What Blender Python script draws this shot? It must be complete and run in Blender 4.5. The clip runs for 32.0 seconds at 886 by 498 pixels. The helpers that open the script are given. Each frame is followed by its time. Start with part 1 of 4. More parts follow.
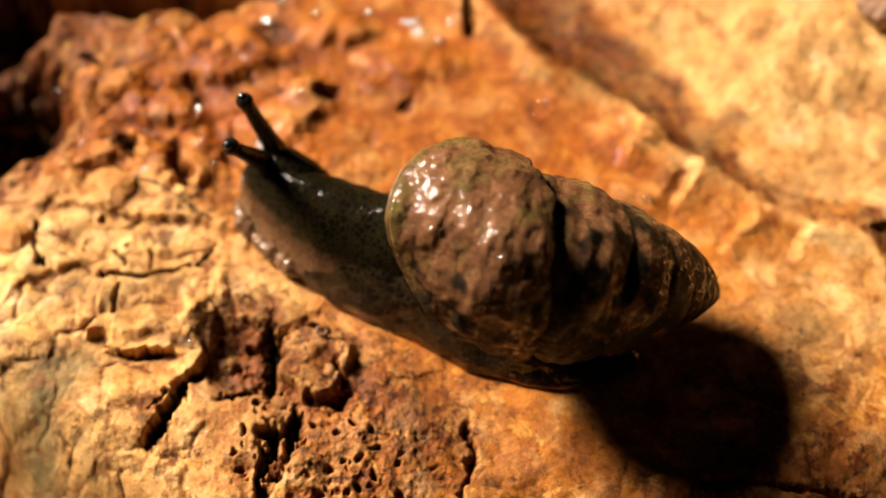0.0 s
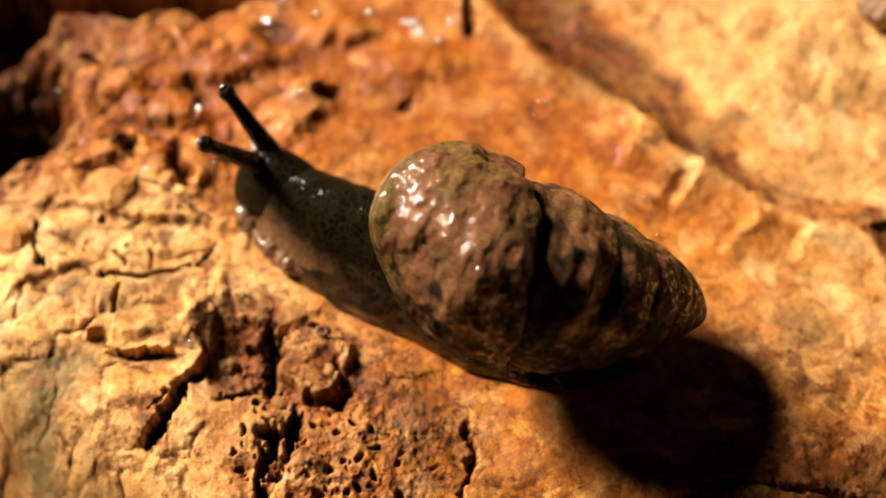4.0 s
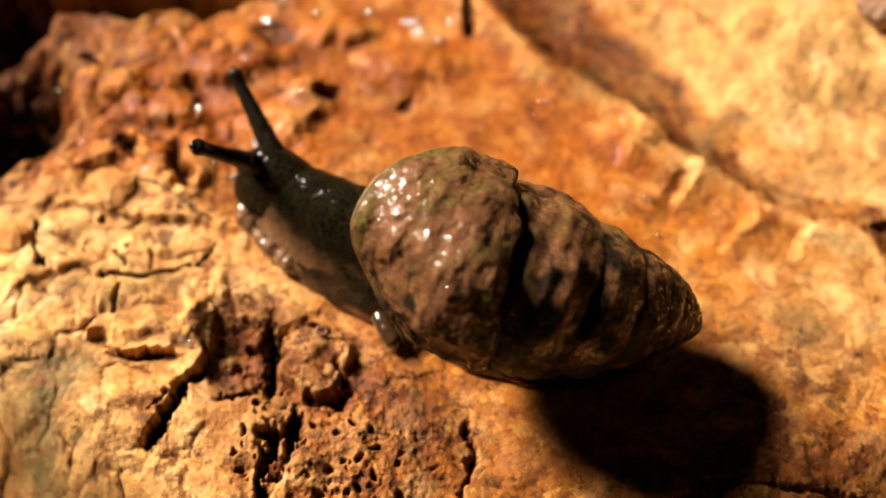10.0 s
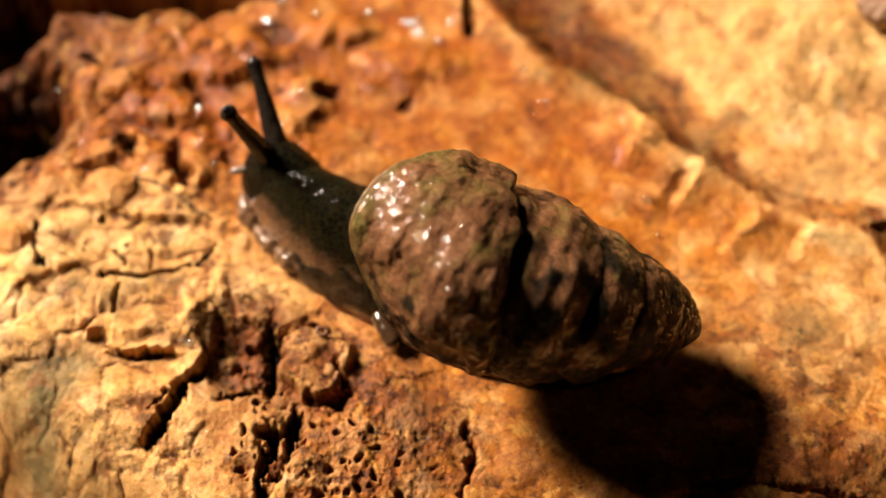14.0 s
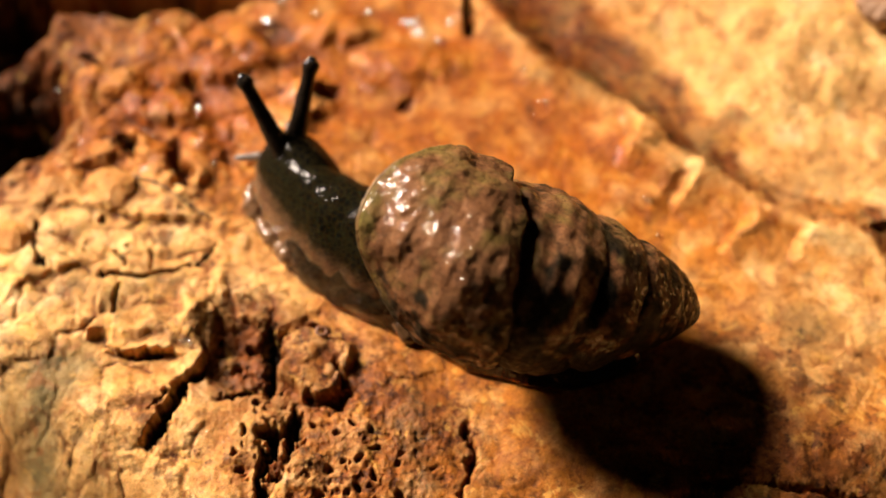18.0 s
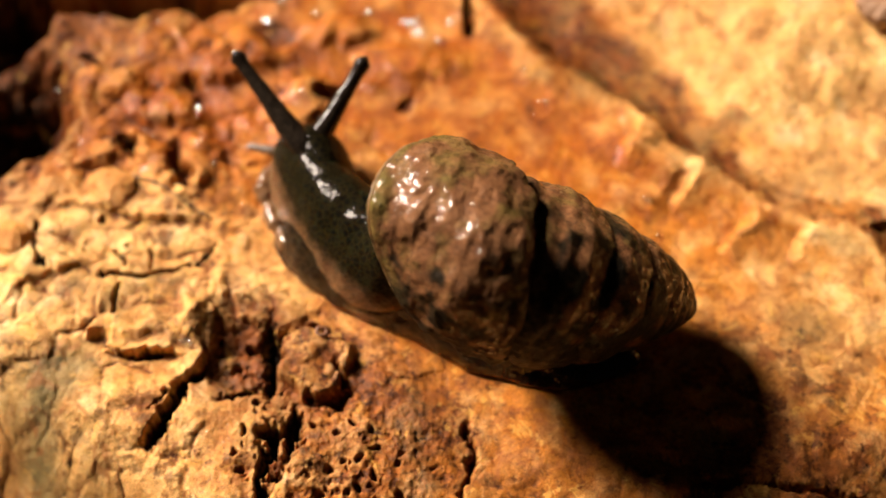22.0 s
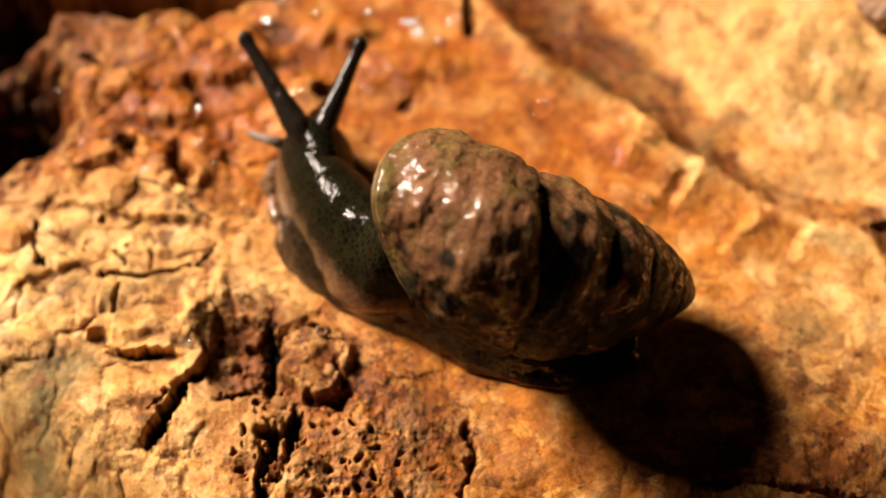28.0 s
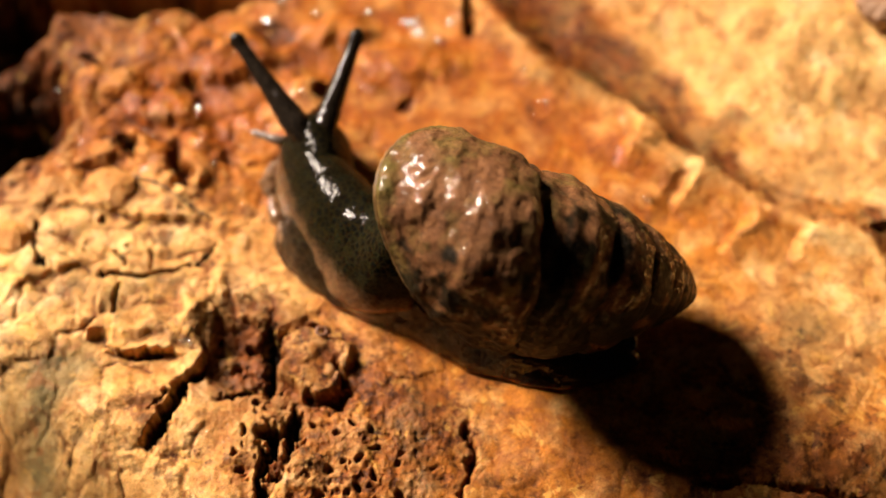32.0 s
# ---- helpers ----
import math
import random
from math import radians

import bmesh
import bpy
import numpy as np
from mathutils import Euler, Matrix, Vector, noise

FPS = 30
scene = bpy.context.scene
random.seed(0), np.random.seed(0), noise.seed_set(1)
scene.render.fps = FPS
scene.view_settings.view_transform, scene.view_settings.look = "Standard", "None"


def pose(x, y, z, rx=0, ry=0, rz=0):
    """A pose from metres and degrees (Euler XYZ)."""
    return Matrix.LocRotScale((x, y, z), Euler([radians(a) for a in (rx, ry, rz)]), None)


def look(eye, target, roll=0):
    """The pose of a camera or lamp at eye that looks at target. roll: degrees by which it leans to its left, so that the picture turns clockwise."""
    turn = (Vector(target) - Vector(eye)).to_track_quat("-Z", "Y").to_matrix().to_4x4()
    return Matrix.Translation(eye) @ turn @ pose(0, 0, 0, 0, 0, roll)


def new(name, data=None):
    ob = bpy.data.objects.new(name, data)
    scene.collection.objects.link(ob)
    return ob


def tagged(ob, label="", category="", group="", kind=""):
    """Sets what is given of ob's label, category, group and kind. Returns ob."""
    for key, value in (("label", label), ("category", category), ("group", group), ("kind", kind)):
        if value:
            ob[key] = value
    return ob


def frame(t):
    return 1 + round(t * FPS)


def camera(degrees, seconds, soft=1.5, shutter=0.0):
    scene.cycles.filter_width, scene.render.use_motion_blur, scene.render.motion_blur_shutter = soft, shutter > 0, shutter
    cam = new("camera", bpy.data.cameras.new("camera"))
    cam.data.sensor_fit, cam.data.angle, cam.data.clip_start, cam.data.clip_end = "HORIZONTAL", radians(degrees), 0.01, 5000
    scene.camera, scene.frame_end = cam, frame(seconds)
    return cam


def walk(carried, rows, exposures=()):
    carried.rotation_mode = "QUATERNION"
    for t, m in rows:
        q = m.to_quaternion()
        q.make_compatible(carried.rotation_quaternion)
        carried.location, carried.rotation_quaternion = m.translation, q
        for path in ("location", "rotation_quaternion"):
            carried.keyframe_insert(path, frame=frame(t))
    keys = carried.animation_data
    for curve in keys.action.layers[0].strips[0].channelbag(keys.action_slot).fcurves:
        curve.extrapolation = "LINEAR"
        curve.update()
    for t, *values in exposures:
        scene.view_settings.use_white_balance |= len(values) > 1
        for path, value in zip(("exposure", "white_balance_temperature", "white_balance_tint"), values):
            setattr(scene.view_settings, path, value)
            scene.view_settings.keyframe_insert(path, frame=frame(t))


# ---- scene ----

# A dirt-crusted land snail on wet ochre limestone, lit by one hand lamp at night. Plans below are in millimetres.
MM = 0.001

# ---------- camera ----------
cam = camera(36, 32.0)
DIST, PITCH = 0.057, radians(58)
VIEW = look((0, -DIST * math.cos(PITCH), DIST * math.sin(PITCH)), (0, 0, 0))
cam.data.dof.use_dof = True
cam.data.dof.focus_distance = 0.0504
cam.data.dof.aperture_fstop = 32
walk(cam, [(0, VIEW), (32, VIEW)])

# ---------- light ----------
world = bpy.data.worlds.new("night")
scene.world = world
world.use_nodes = True
world.node_tree.nodes["Background"].inputs[0].default_value = (0.9, 0.75, 0.6, 1)
world.node_tree.nodes["Background"].inputs[1].default_value = 0.005
LAMP_AT = (-260 * MM, 162 * MM, 226 * MM)
lamp_data = bpy.data.lights.new("hand_lamp", "SPOT")
lamp_data.energy = 30.4
lamp_data.color = (1.0, 0.82, 0.675)
lamp_data.shadow_soft_size = 70 * MM
lamp_data.spot_size = radians(24)
lamp_data.spot_blend = 1.0
lamp = new("hand_lamp", lamp_data)
lamp.matrix_world = look(LAMP_AT, (0, 2 * MM, 0))


# ---------- noise on arrays ----------
def perlin(x, y, seed):
    rng = np.random.RandomState(seed)
    ang = rng.rand(256) * 2 * np.pi
    perm = np.concatenate([rng.permutation(256)] * 2)
    gx, gy = np.cos(ang), np.sin(ang)
    xi, yi = np.floor(x).astype(int), np.floor(y).astype(int)
    fx, fy = x - xi, y - yi

    def corner(i, j):
        k = perm[(perm[(xi + i) & 255] + yi + j) & 255]
        return gx[k] * (fx - i) + gy[k] * (fy - j)
    u, v = fx * fx * fx * (fx * (fx * 6 - 15) + 10), fy * fy * fy * (fy * (fy * 6 - 15) + 10)
    a, b = corner(0, 0), corner(1, 0)
    c, d = corner(0, 1), corner(1, 1)
    return 1.5 * (a + u * (b - a) + v * (c + u * (d - c) - a - u * (b - a)))


def fbm(x, y, size, octaves, seed, rough=0.5):
    total, amp, f = np.zeros_like(x), 1.0, 1.0 / size
    for k in range(octaves):
        total += amp * perlin(x * f + 17.3 * k, y * f - 9.1 * k, seed + k)
        amp, f = amp * rough, f * 2.03
    return total


def cells(x, y, size, seed):
    """Distance to the nearest and second nearest scattered seed."""
    rng = np.random.RandomState(seed)
    px, py = rng.rand(64, 64), rng.rand(64, 64)
    x, y = x / size, y / size
    xi, yi = np.floor(x).astype(int), np.floor(y).astype(int)
    near, second = np.full(x.shape, 9.0), np.full(x.shape, 9.0)
    for i in (-1, 0, 1):
        for j in (-1, 0, 1):
            d = np.hypot(xi + i + px[(xi + i) & 63, (yi + j) & 63] - x, yi + j + py[(xi + i) & 63, (yi + j) & 63] - y)
            second = np.minimum(second, np.maximum(near, d))
            near = np.minimum(near, d)
    return near, second


def blocks(x, y, size, seed, tilt=0.6):
    """Broken facets: every cell lies at a height of its own and leans its own way; also the cell's own value (0 to 1)."""
    rng = np.random.RandomState(seed)
    px, py, h, tx, ty = [rng.rand(64, 64) for _ in range(5)]
    x, y = x / size, y / size
    xi, yi = np.floor(x).astype(int), np.floor(y).astype(int)
    near, out, own = np.full(x.shape, 9.0), np.zeros(x.shape), np.zeros(x.shape)
    for i in (-1, 0, 1):
        for j in (-1, 0, 1):
            a, b = (xi + i) & 63, (yi + j) & 63
            dx, dy = x - xi - i - px[a, b], y - yi - j - py[a, b]
            d = np.hypot(dx, dy)
            hit = d < near
            near = np.where(hit, d, near)
            out = np.where(hit, h[a, b] - 0.5 + tilt * ((tx[a, b] - 0.5) * dx + (ty[a, b] - 0.5) * dy) * 2, out)
            own = np.where(hit, tx[a, b], own)
    return out, own


def smooth(a, b, v):
    t = np.clip((v - a) / (b - a), 0, 1)
    return t * t * (3 - 2 * t)


# ---------- materials ----------
def material(name):
    m = bpy.data.materials.new(name)
    m.use_nodes = True
    return m, m.node_tree.nodes, m.node_tree.links, m.node_tree.nodes["Principled BSDF"]


def node(nodes, kind, **values):
    n = nodes.new(kind)
    for key, v in values.items():
        n.inputs[key].default_value = v
    return n


def mm_coords(nodes, links, kind="Object"):
    """Object coordinates in millimetres."""
    co = nodes.new("ShaderNodeTexCoord")
    mp = node(nodes, "ShaderNodeMapping", Scale=(1000, 1000, 1000))
    links.new(co.outputs[kind], mp.inputs["Vector"])
    return mp.outputs["Vector"]


def ramp(nodes, links, fac, *stops):
    r = nodes.new("ShaderNodeValToRGB")
    el = r.color_ramp.elements
    while len(el) < len(stops):
        el.new(0.5)
    for e, (p, c) in zip(el, stops):
        e.position, e.color = p, (*c, 1) if len(c) == 3 else c
    links.new(fac, r.inputs["Fac"])
    return r.outputs["Color"]


def grey(v):
    return (v, v, v)


def mix(nodes, links, fac, a, b, how="MIX"):
    m = nodes.new("ShaderNodeMix")
    m.data_type, m.blend_type = "RGBA", how
    for sock, val in ((m.inputs[0], fac), (m.inputs[6], a), (m.inputs[7], b)):
        if isinstance(val, (int, float)):
            sock.default_value = val
        elif isinstance(val, tuple):
            sock.default_value = (*val, 1)
        else:
            links.new(val, sock)
    return m.outputs[2]


def arith(nodes, links, how, a, b):
    m = nodes.new("ShaderNodeMath")
    m.operation = how
    for sock, val in zip(m.inputs, (a, b)):
        if isinstance(val, (int, float)):
            sock.default_value = val
        else:
            links.new(val, sock)
    return m.outputs[0]


def attribute(nodes, name):
    a = nodes.new("ShaderNodeAttribute")
    a.attribute_name = name
    return a.outputs["Fac"]


def rock_material():
    m, n, l, b = material("ochre_limestone")
    co = mm_coords(n, l)
    pale, crust_shade, green, wet = [attribute(n, k) for k in ("pale", "crust_shade", "green", "wet")]
    broad = node(n, "ShaderNodeTexNoise", Scale=0.55, Detail=8, Roughness=0.62)
    fine = node(n, "ShaderNodeTexNoise", Scale=3.2, Detail=6, Roughness=0.7)
    grain = node(n, "ShaderNodeTexNoise", Scale=11.0, Detail=3, Roughness=0.6)
    veins = node(n, "ShaderNodeTexNoise", Scale=1.3, Detail=5, Roughness=0.6, Distortion=1.2)
    for t in (broad, fine, grain, veins):
        l.new(co, t.inputs["Vector"])
    ochre = ramp(n, l, broad.outputs["Fac"], (0.3, (0.31, 0.092, 0.008)), (0.5, (0.51, 0.182, 0.018)), (0.72, (0.64, 0.275, 0.042)))
    cream = ramp(n, l, broad.outputs["Fac"], (0.3, (0.64, 0.33, 0.105)), (0.52, (0.87, 0.52, 0.185)), (0.75, (0.94, 0.69, 0.37)))
    col = mix(n, l, pale, ochre, cream)
    # brown crust, and the painted shade of cracks, pits and the ridge's trough
    col = mix(n, l, crust_shade, col, ramp(n, l, fine.outputs["Fac"], (0.35, (0.045, 0.015, 0.006)), (0.65, (0.27, 0.086, 0.016))))
    col = mix(n, l, green, col, (0.20, 0.18, 0.08))
    rust = ramp(n, l, veins.outputs["Fac"], (0.36, (0.52, 0.36, 0.22)), (0.47, grey(1.0)), (0.7, (1.1, 1.06, 1.0)))
    wear = arith(n, l, "SUBTRACT", 0.75, arith(n, l, "MULTIPLY", pale, 0.4))
    col = mix(n, l, wear, col, rust, "MULTIPLY")
    specks = ramp(n, l, fine.outputs["Fac"], (0.34, (0.42, 0.34, 0.28)), (0.46, grey(1.0)), (0.75, grey(1.12)))
    col = mix(n, l, wear, col, specks, "MULTIPLY")
    flecks = node(n, "ShaderNodeTexNoise", Scale=20.0, Detail=2, Roughness=0.6)
    l.new(co, flecks.inputs["Vector"])
    col = mix(n, l, 0.55, col, ramp(n, l, flecks.outputs["Fac"], (0.36, grey(0.55)), (0.5, grey(1.0)), (0.66, grey(1.3))), "MULTIPLY")
    dots = ramp(n, l, grain.outputs["Fac"], (0.3, grey(0.65)), (0.42, grey(1.0)), (0.8, grey(1.1)))
    col = mix(n, l, wear, col, dots, "MULTIPLY")
    # near-black painted shade inside clefts and hollows
    col = mix(n, l, attribute(n, "deep_shade"), col, (0.010, 0.0045, 0.002))
    grit = node(n, "ShaderNodeTexNoise", Scale=0.9, Detail=7, Roughness=0.68, Distortion=0.6)
    l.new(co, grit.inputs["Vector"])
    col = mix(n, l, ramp(n, l, grit.outputs["Fac"], (0.545, grey(0.0)), (0.63, grey(0.6))), col, (0.30, 0.105, 0.030))
    col = mix(n, l, ramp(n, l, grit.outputs["Fac"], (0.36, grey(0.45)), (0.42, grey(0.0))), col, (0.80, 0.46, 0.10))
    # water in the pores deepens the colour
    col = mix(n, l, arith(n, l, "MULTIPLY", wet, 0.85), col, mix(n, l, 1.0, col, (0.70, 0.45, 0.20), "MULTIPLY"))
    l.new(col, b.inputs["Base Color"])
    rough = arith(n, l, "SUBTRACT", 0.65, arith(n, l, "MULTIPLY", wet, 0.25))
    l.new(rough, b.inputs["Roughness"])
    l.new(arith(n, l, "MULTIPLY", wet, 0.2), b.inputs["Coat Weight"])
    b.inputs["Specular IOR Level"].default_value = 0.18
    b.inputs["Subsurface Weight"].default_value = 0.2
    b.inputs["Subsurface Radius"].default_value = (0.0005, 0.00025, 0.0001)
    b.inputs["Subsurface Scale"].default_value = 1.0
    b.inputs["Coat Roughness"].default_value = 0.035
    height = arith(n, l, "ADD", arith(n, l, "MULTIPLY", fine.outputs["Fac"], 1.0), arith(n, l, "MULTIPLY", grain.outputs["Fac"], 0.45))
    bump = node(n, "ShaderNodeBump", Strength=0.5, Distance=0.00014)
    l.new(height, bump.inputs["Height"])
    l.new(bump.outputs["Normal"], b.inputs["Normal"])
    skin = node(n, "ShaderNodeTexNoise", Scale=2.4, Detail=1.5, Roughness=0.5)
    l.new(co, skin.inputs["Vector"])
    film = node(n, "ShaderNodeBump", Strength=0.7, Distance=0.00022)
    l.new(skin.outputs["Fac"], film.inputs["Height"])
    l.new(film.outputs["Normal"], b.inputs["Coat Normal"])
    return m


def shell_material():
    m, n, l, b = material("mud_crusted_shell")
    co = mm_coords(n, l)
    band, green = attribute(n, "band"), attribute(n, "green")
    broad = node(n, "ShaderNodeTexNoise", Scale=0.8, Detail=8, Roughness=0.65)
    fine = node(n, "ShaderNodeTexNoise", Scale=4.5, Detail=6, Roughness=0.7)
    grit = node(n, "ShaderNodeTexNoise", Scale=15.0, Detail=3, Roughness=0.65)
    warp = node(n, "ShaderNodeTexNoise", Scale=0.9, Detail=5, Roughness=0.6)
    for t in (broad, fine, grit, warp):
        l.new(co, t.inputs["Vector"])
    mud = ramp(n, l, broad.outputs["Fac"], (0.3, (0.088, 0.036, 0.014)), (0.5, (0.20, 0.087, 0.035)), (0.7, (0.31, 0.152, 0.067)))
    # dark streaks; the lower near side's shade is painted in as well
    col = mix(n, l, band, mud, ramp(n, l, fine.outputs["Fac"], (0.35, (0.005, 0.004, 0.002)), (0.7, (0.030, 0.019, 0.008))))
    col = mix(n, l, green, col, (0.17, 0.135, 0.03))
    col = mix(n, l, 0.8, col, ramp(n, l, fine.outputs["Fac"], (0.33, grey(0.40)), (0.5, grey(1.0)), (0.8, grey(1.25))), "MULTIPLY")
    col = mix(n, l, 0.55, col, ramp(n, l, grit.outputs["Fac"], (0.36, grey(0.3)), (0.5, grey(1.0)), (0.68, grey(1.35))), "MULTIPLY")
    # hair cracks in the dried mud
    bent = n.new("ShaderNodeVectorMath")
    bent.operation = "MULTIPLY_ADD"
    bent.inputs[1].default_value = (2.4, 2.4, 2.4)
    l.new(warp.outputs["Color"], bent.inputs[0])
    l.new(co, bent.inputs[2])
    hair = node(n, "ShaderNodeTexVoronoi", Scale=0.62)
    hair.feature = "DISTANCE_TO_EDGE"
    l.new(bent.outputs[0], hair.inputs["Vector"])
    line = ramp(n, l, hair.outputs["Distance"], (0.0, grey(1.0)), (0.022, grey(0.0)))
    line = arith(n, l, "MULTIPLY", line, ramp(n, l, fine.outputs["Fac"], (0.42, grey(0.0)), (0.55, grey(0.8))))
    col = mix(n, l, line, col, (0.020, 0.010, 0.005))
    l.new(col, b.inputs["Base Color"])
    l.new(ramp(n, l, broad.outputs["Fac"], (0.38, grey(0.7)), (0.58, grey(0.5))), b.inputs["Roughness"])
    b.inputs["Specular IOR Level"].default_value = 0.12
    b.inputs["Coat Roughness"].default_value = 0.015
    b.inputs["Coat IOR"].default_value = 1.8
    bump = node(n, "ShaderNodeBump", Strength=0.9, Distance=0.000035)
    height = arith(n, l, "ADD", fine.outputs["Fac"], arith(n, l, "MULTIPLY", grit.outputs["Fac"], 0.5))
    l.new(arith(n, l, "SUBTRACT", height, arith(n, l, "MULTIPLY", line, 0.5)), bump.inputs["Height"])
    l.new(bump.outputs["Normal"], b.inputs["Normal"])
    # the film of water lies in small patches and follows the grains
    wet = node(n, "ShaderNodeTexNoise", Scale=5.5, Detail=2.5, Roughness=0.5)
    patch = node(n, "ShaderNodeTexNoise", Scale=4.0, Detail=4.0, Roughness=0.65)
    l.new(co, patch.inputs["Vector"])
    wet_mud = ramp(n, l, patch.outputs["Fac"], (0.51, grey(0.0)), (0.56, grey(1.0)))
    l.new(arith(n, l, "MULTIPLY", wet_mud, arith(n, l, "SUBTRACT", 1.0, arith(n, l, "MULTIPLY", band, 0.85))), b.inputs["Coat Weight"])
    l.new(co, wet.inputs["Vector"])
    film = node(n, "ShaderNodeBump", Strength=1.0, Distance=0.00007)
    l.new(wet.outputs["Fac"], film.inputs["Height"])
    l.new(film.outputs["Normal"], b.inputs["Coat Normal"])
    return m


def skin_material(name, dark, line, cell=2.6, flank=None, coat=0.4, coat_rough=0.09, relief=0.6):
    """Wet mosaic skin: dark tubercles in a paler net; flank: the brown, thin skin near the sole."""
    m, n, l, b = material(name)
    co = mm_coords(n, l)
    net = node(n, "ShaderNodeTexVoronoi", Scale=cell)
    net.feature = "DISTANCE_TO_EDGE"
    jitter = node(n, "ShaderNodeTexNoise", Scale=1.7, Detail=4)
    l.new(co, jitter.inputs["Vector"])
    l.new(mix(n, l, 0.16, co, jitter.outputs["Color"]), net.inputs["Vector"])
    grain = node(n, "ShaderNodeTexNoise", Scale=9.0, Detail=4, Roughness=0.65)
    l.new(co, grain.inputs["Vector"])
    col = mix(n, l, ramp(n, l, net.outputs["Distance"], (0.05, grey(0.0)), (0.20, grey(1.0))), line, dark)
    if flank:
        sep = n.new("ShaderNodeSeparateXYZ")
        l.new(co, sep.inputs[0])
        low = arith(n, l, "ADD", sep.outputs["Z"], arith(n, l, "MULTIPLY", jitter.outputs["Fac"], 1.0))
        edge = ramp(n, l, net.outputs["Distance"], (0.02, tuple(1.15 * c for c in flank)), (0.2, tuple(0.75 * c for c in flank)))
        thin = ramp(n, l, arith(n, l, "MULTIPLY", low, 0.25), (0.17, grey(1.0)), (0.66, grey(0.0)))
        col = mix(n, l, thin, col, edge)
        l.new(arith(n, l, "ADD", coat, arith(n, l, "MULTIPLY", thin, 0.6)), b.inputs["Coat Weight"])
        b.inputs["Subsurface Weight"].default_value = 0.7
        b.inputs["Subsurface Radius"].default_value = (0.0013, 0.0006, 0.0003)
        b.inputs["Subsurface Scale"].default_value = 1.0
    col = mix(n, l, 0.7, col, ramp(n, l, grain.outputs["Fac"], (0.35, grey(0.55)), (0.65, grey(1.35))), "MULTIPLY")
    l.new(col, b.inputs["Base Color"])
    b.inputs["Roughness"].default_value = 0.6
    b.inputs["Specular IOR Level"].default_value = 0.01
    b.inputs["Coat Weight"].default_value = coat
    b.inputs["Coat Roughness"].default_value = coat_rough
    bump = node(n, "ShaderNodeBump", Strength=relief, Distance=0.00007)
    knobs = ramp(n, l, net.outputs["Distance"], (0.0, grey(0.0)), (0.12, grey(0.6)), (0.35, grey(1.0)))
    l.new(knobs, bump.inputs["Height"])
    l.new(bump.outputs["Normal"], b.inputs["Normal"])
    # slime bridges the grooves, and lies in soft swells
    swell = node(n, "ShaderNodeTexNoise", Scale=2.2, Detail=2.0, Roughness=0.5)
    l.new(co, swell.inputs["Vector"])
    slime = node(n, "ShaderNodeBump", Strength=0.8, Distance=0.00010)
    l.new(arith(n, l, "ADD", swell.outputs["Fac"], arith(n, l, "MULTIPLY", knobs, 0.06 * relief)), slime.inputs["Height"])
    l.new(slime.outputs["Normal"], b.inputs["Coat Normal"])
    return m


def plain(name, colour, rough, spread=0.3, scale=3.0, bump=0.0001, coat=0.0, gloss=0.5):
    m, n, l, b = material(name)
    co = mm_coords(n, l)
    t = node(n, "ShaderNodeTexNoise", Scale=scale, Detail=6, Roughness=0.65)
    l.new(co, t.inputs["Vector"])
    lo, hi = [tuple(c * k for c in colour) for k in (1 - spread, 1 + spread)]
    l.new(ramp(n, l, t.outputs["Fac"], (0.3, lo), (0.7, hi)), b.inputs["Base Color"])
    b.inputs["Roughness"].default_value = rough
    b.inputs["Specular IOR Level"].default_value = gloss
    b.inputs["Coat Weight"].default_value = coat
    bm = node(n, "ShaderNodeBump", Strength=0.5, Distance=bump)
    l.new(t.outputs["Fac"], bm.inputs["Height"])
    l.new(bm.outputs["Normal"], b.inputs["Normal"])
    l.new(bm.outputs["Normal"], b.inputs["Coat Normal"])
    return m


def water_material():
    m, n, l, b = material("clear_water")
    b.inputs["Base Color"].default_value = (1, 1, 1, 1)
    b.inputs["Roughness"].default_value = 0.02
    b.inputs["IOR"].default_value = 1.4
    b.inputs["Transmission Weight"].default_value = 1.0
    return m


ROCK = rock_material()
SHELL = shell_material()
SKIN_NECK = skin_material("dark_mosaic_skin", (0.0042, 0.0036, 0.0021), (0.015, 0.0118, 0.0042), 4.4, (0.27, 0.135, 0.060), 0.2, 0.05, 0.25)
SKIN_HEAD = skin_material("black_head_skin", (0.0035, 0.0030, 0.0018), (0.012, 0.0095, 0.0035), 4.0, None, 0.22, 0.05, 0.25)
SKIN_FOOT = skin_material("brown_foot_skin", (0.009, 0.007, 0.0045), (0.030, 0.021, 0.008), 3.1, (0.030, 0.016, 0.0075), 0.6, 0.07)
SKIN_TENTACLE = skin_material("black_tentacle_skin", (0.010, 0.0075, 0.0055), (0.020, 0.014, 0.009), 6.5, coat=0.45, coat_rough=0.08, relief=0.4)
FEELER = plain("grey_feeler_skin", (0.22, 0.18, 0.15), 0.2, coat=0.5)
LIP = plain("horn_lip", (0.20, 0.115, 0.04), 0.45, 0.6, 3.5)
FRINGE = plain("wet_sole_edge", (0.17, 0.09, 0.042), 0.4, 0.4, 3.0, 0.00003, coat=1.0, gloss=0.1)
FOLD = plain("wet_foot_fold", (0.05, 0.025, 0.010), 0.15, 0.3, 2.0, 0.000008, coat=1.0)
EYE = plain("black_eye", (0.01, 0.01, 0.01), 0.08, 0.1, coat=1.0)
ROOT = plain("dark_rootlet", (0.10, 0.045, 0.015), 0.6)
HUSK = plain("brown_husk", (0.14, 0.05, 0.018), 0.35, coat=0.4)
GREYSTONE = plain("grey_stone", (0.32, 0.18, 0.095), 0.6, 0.3, 1.5)
WATER = water_material()


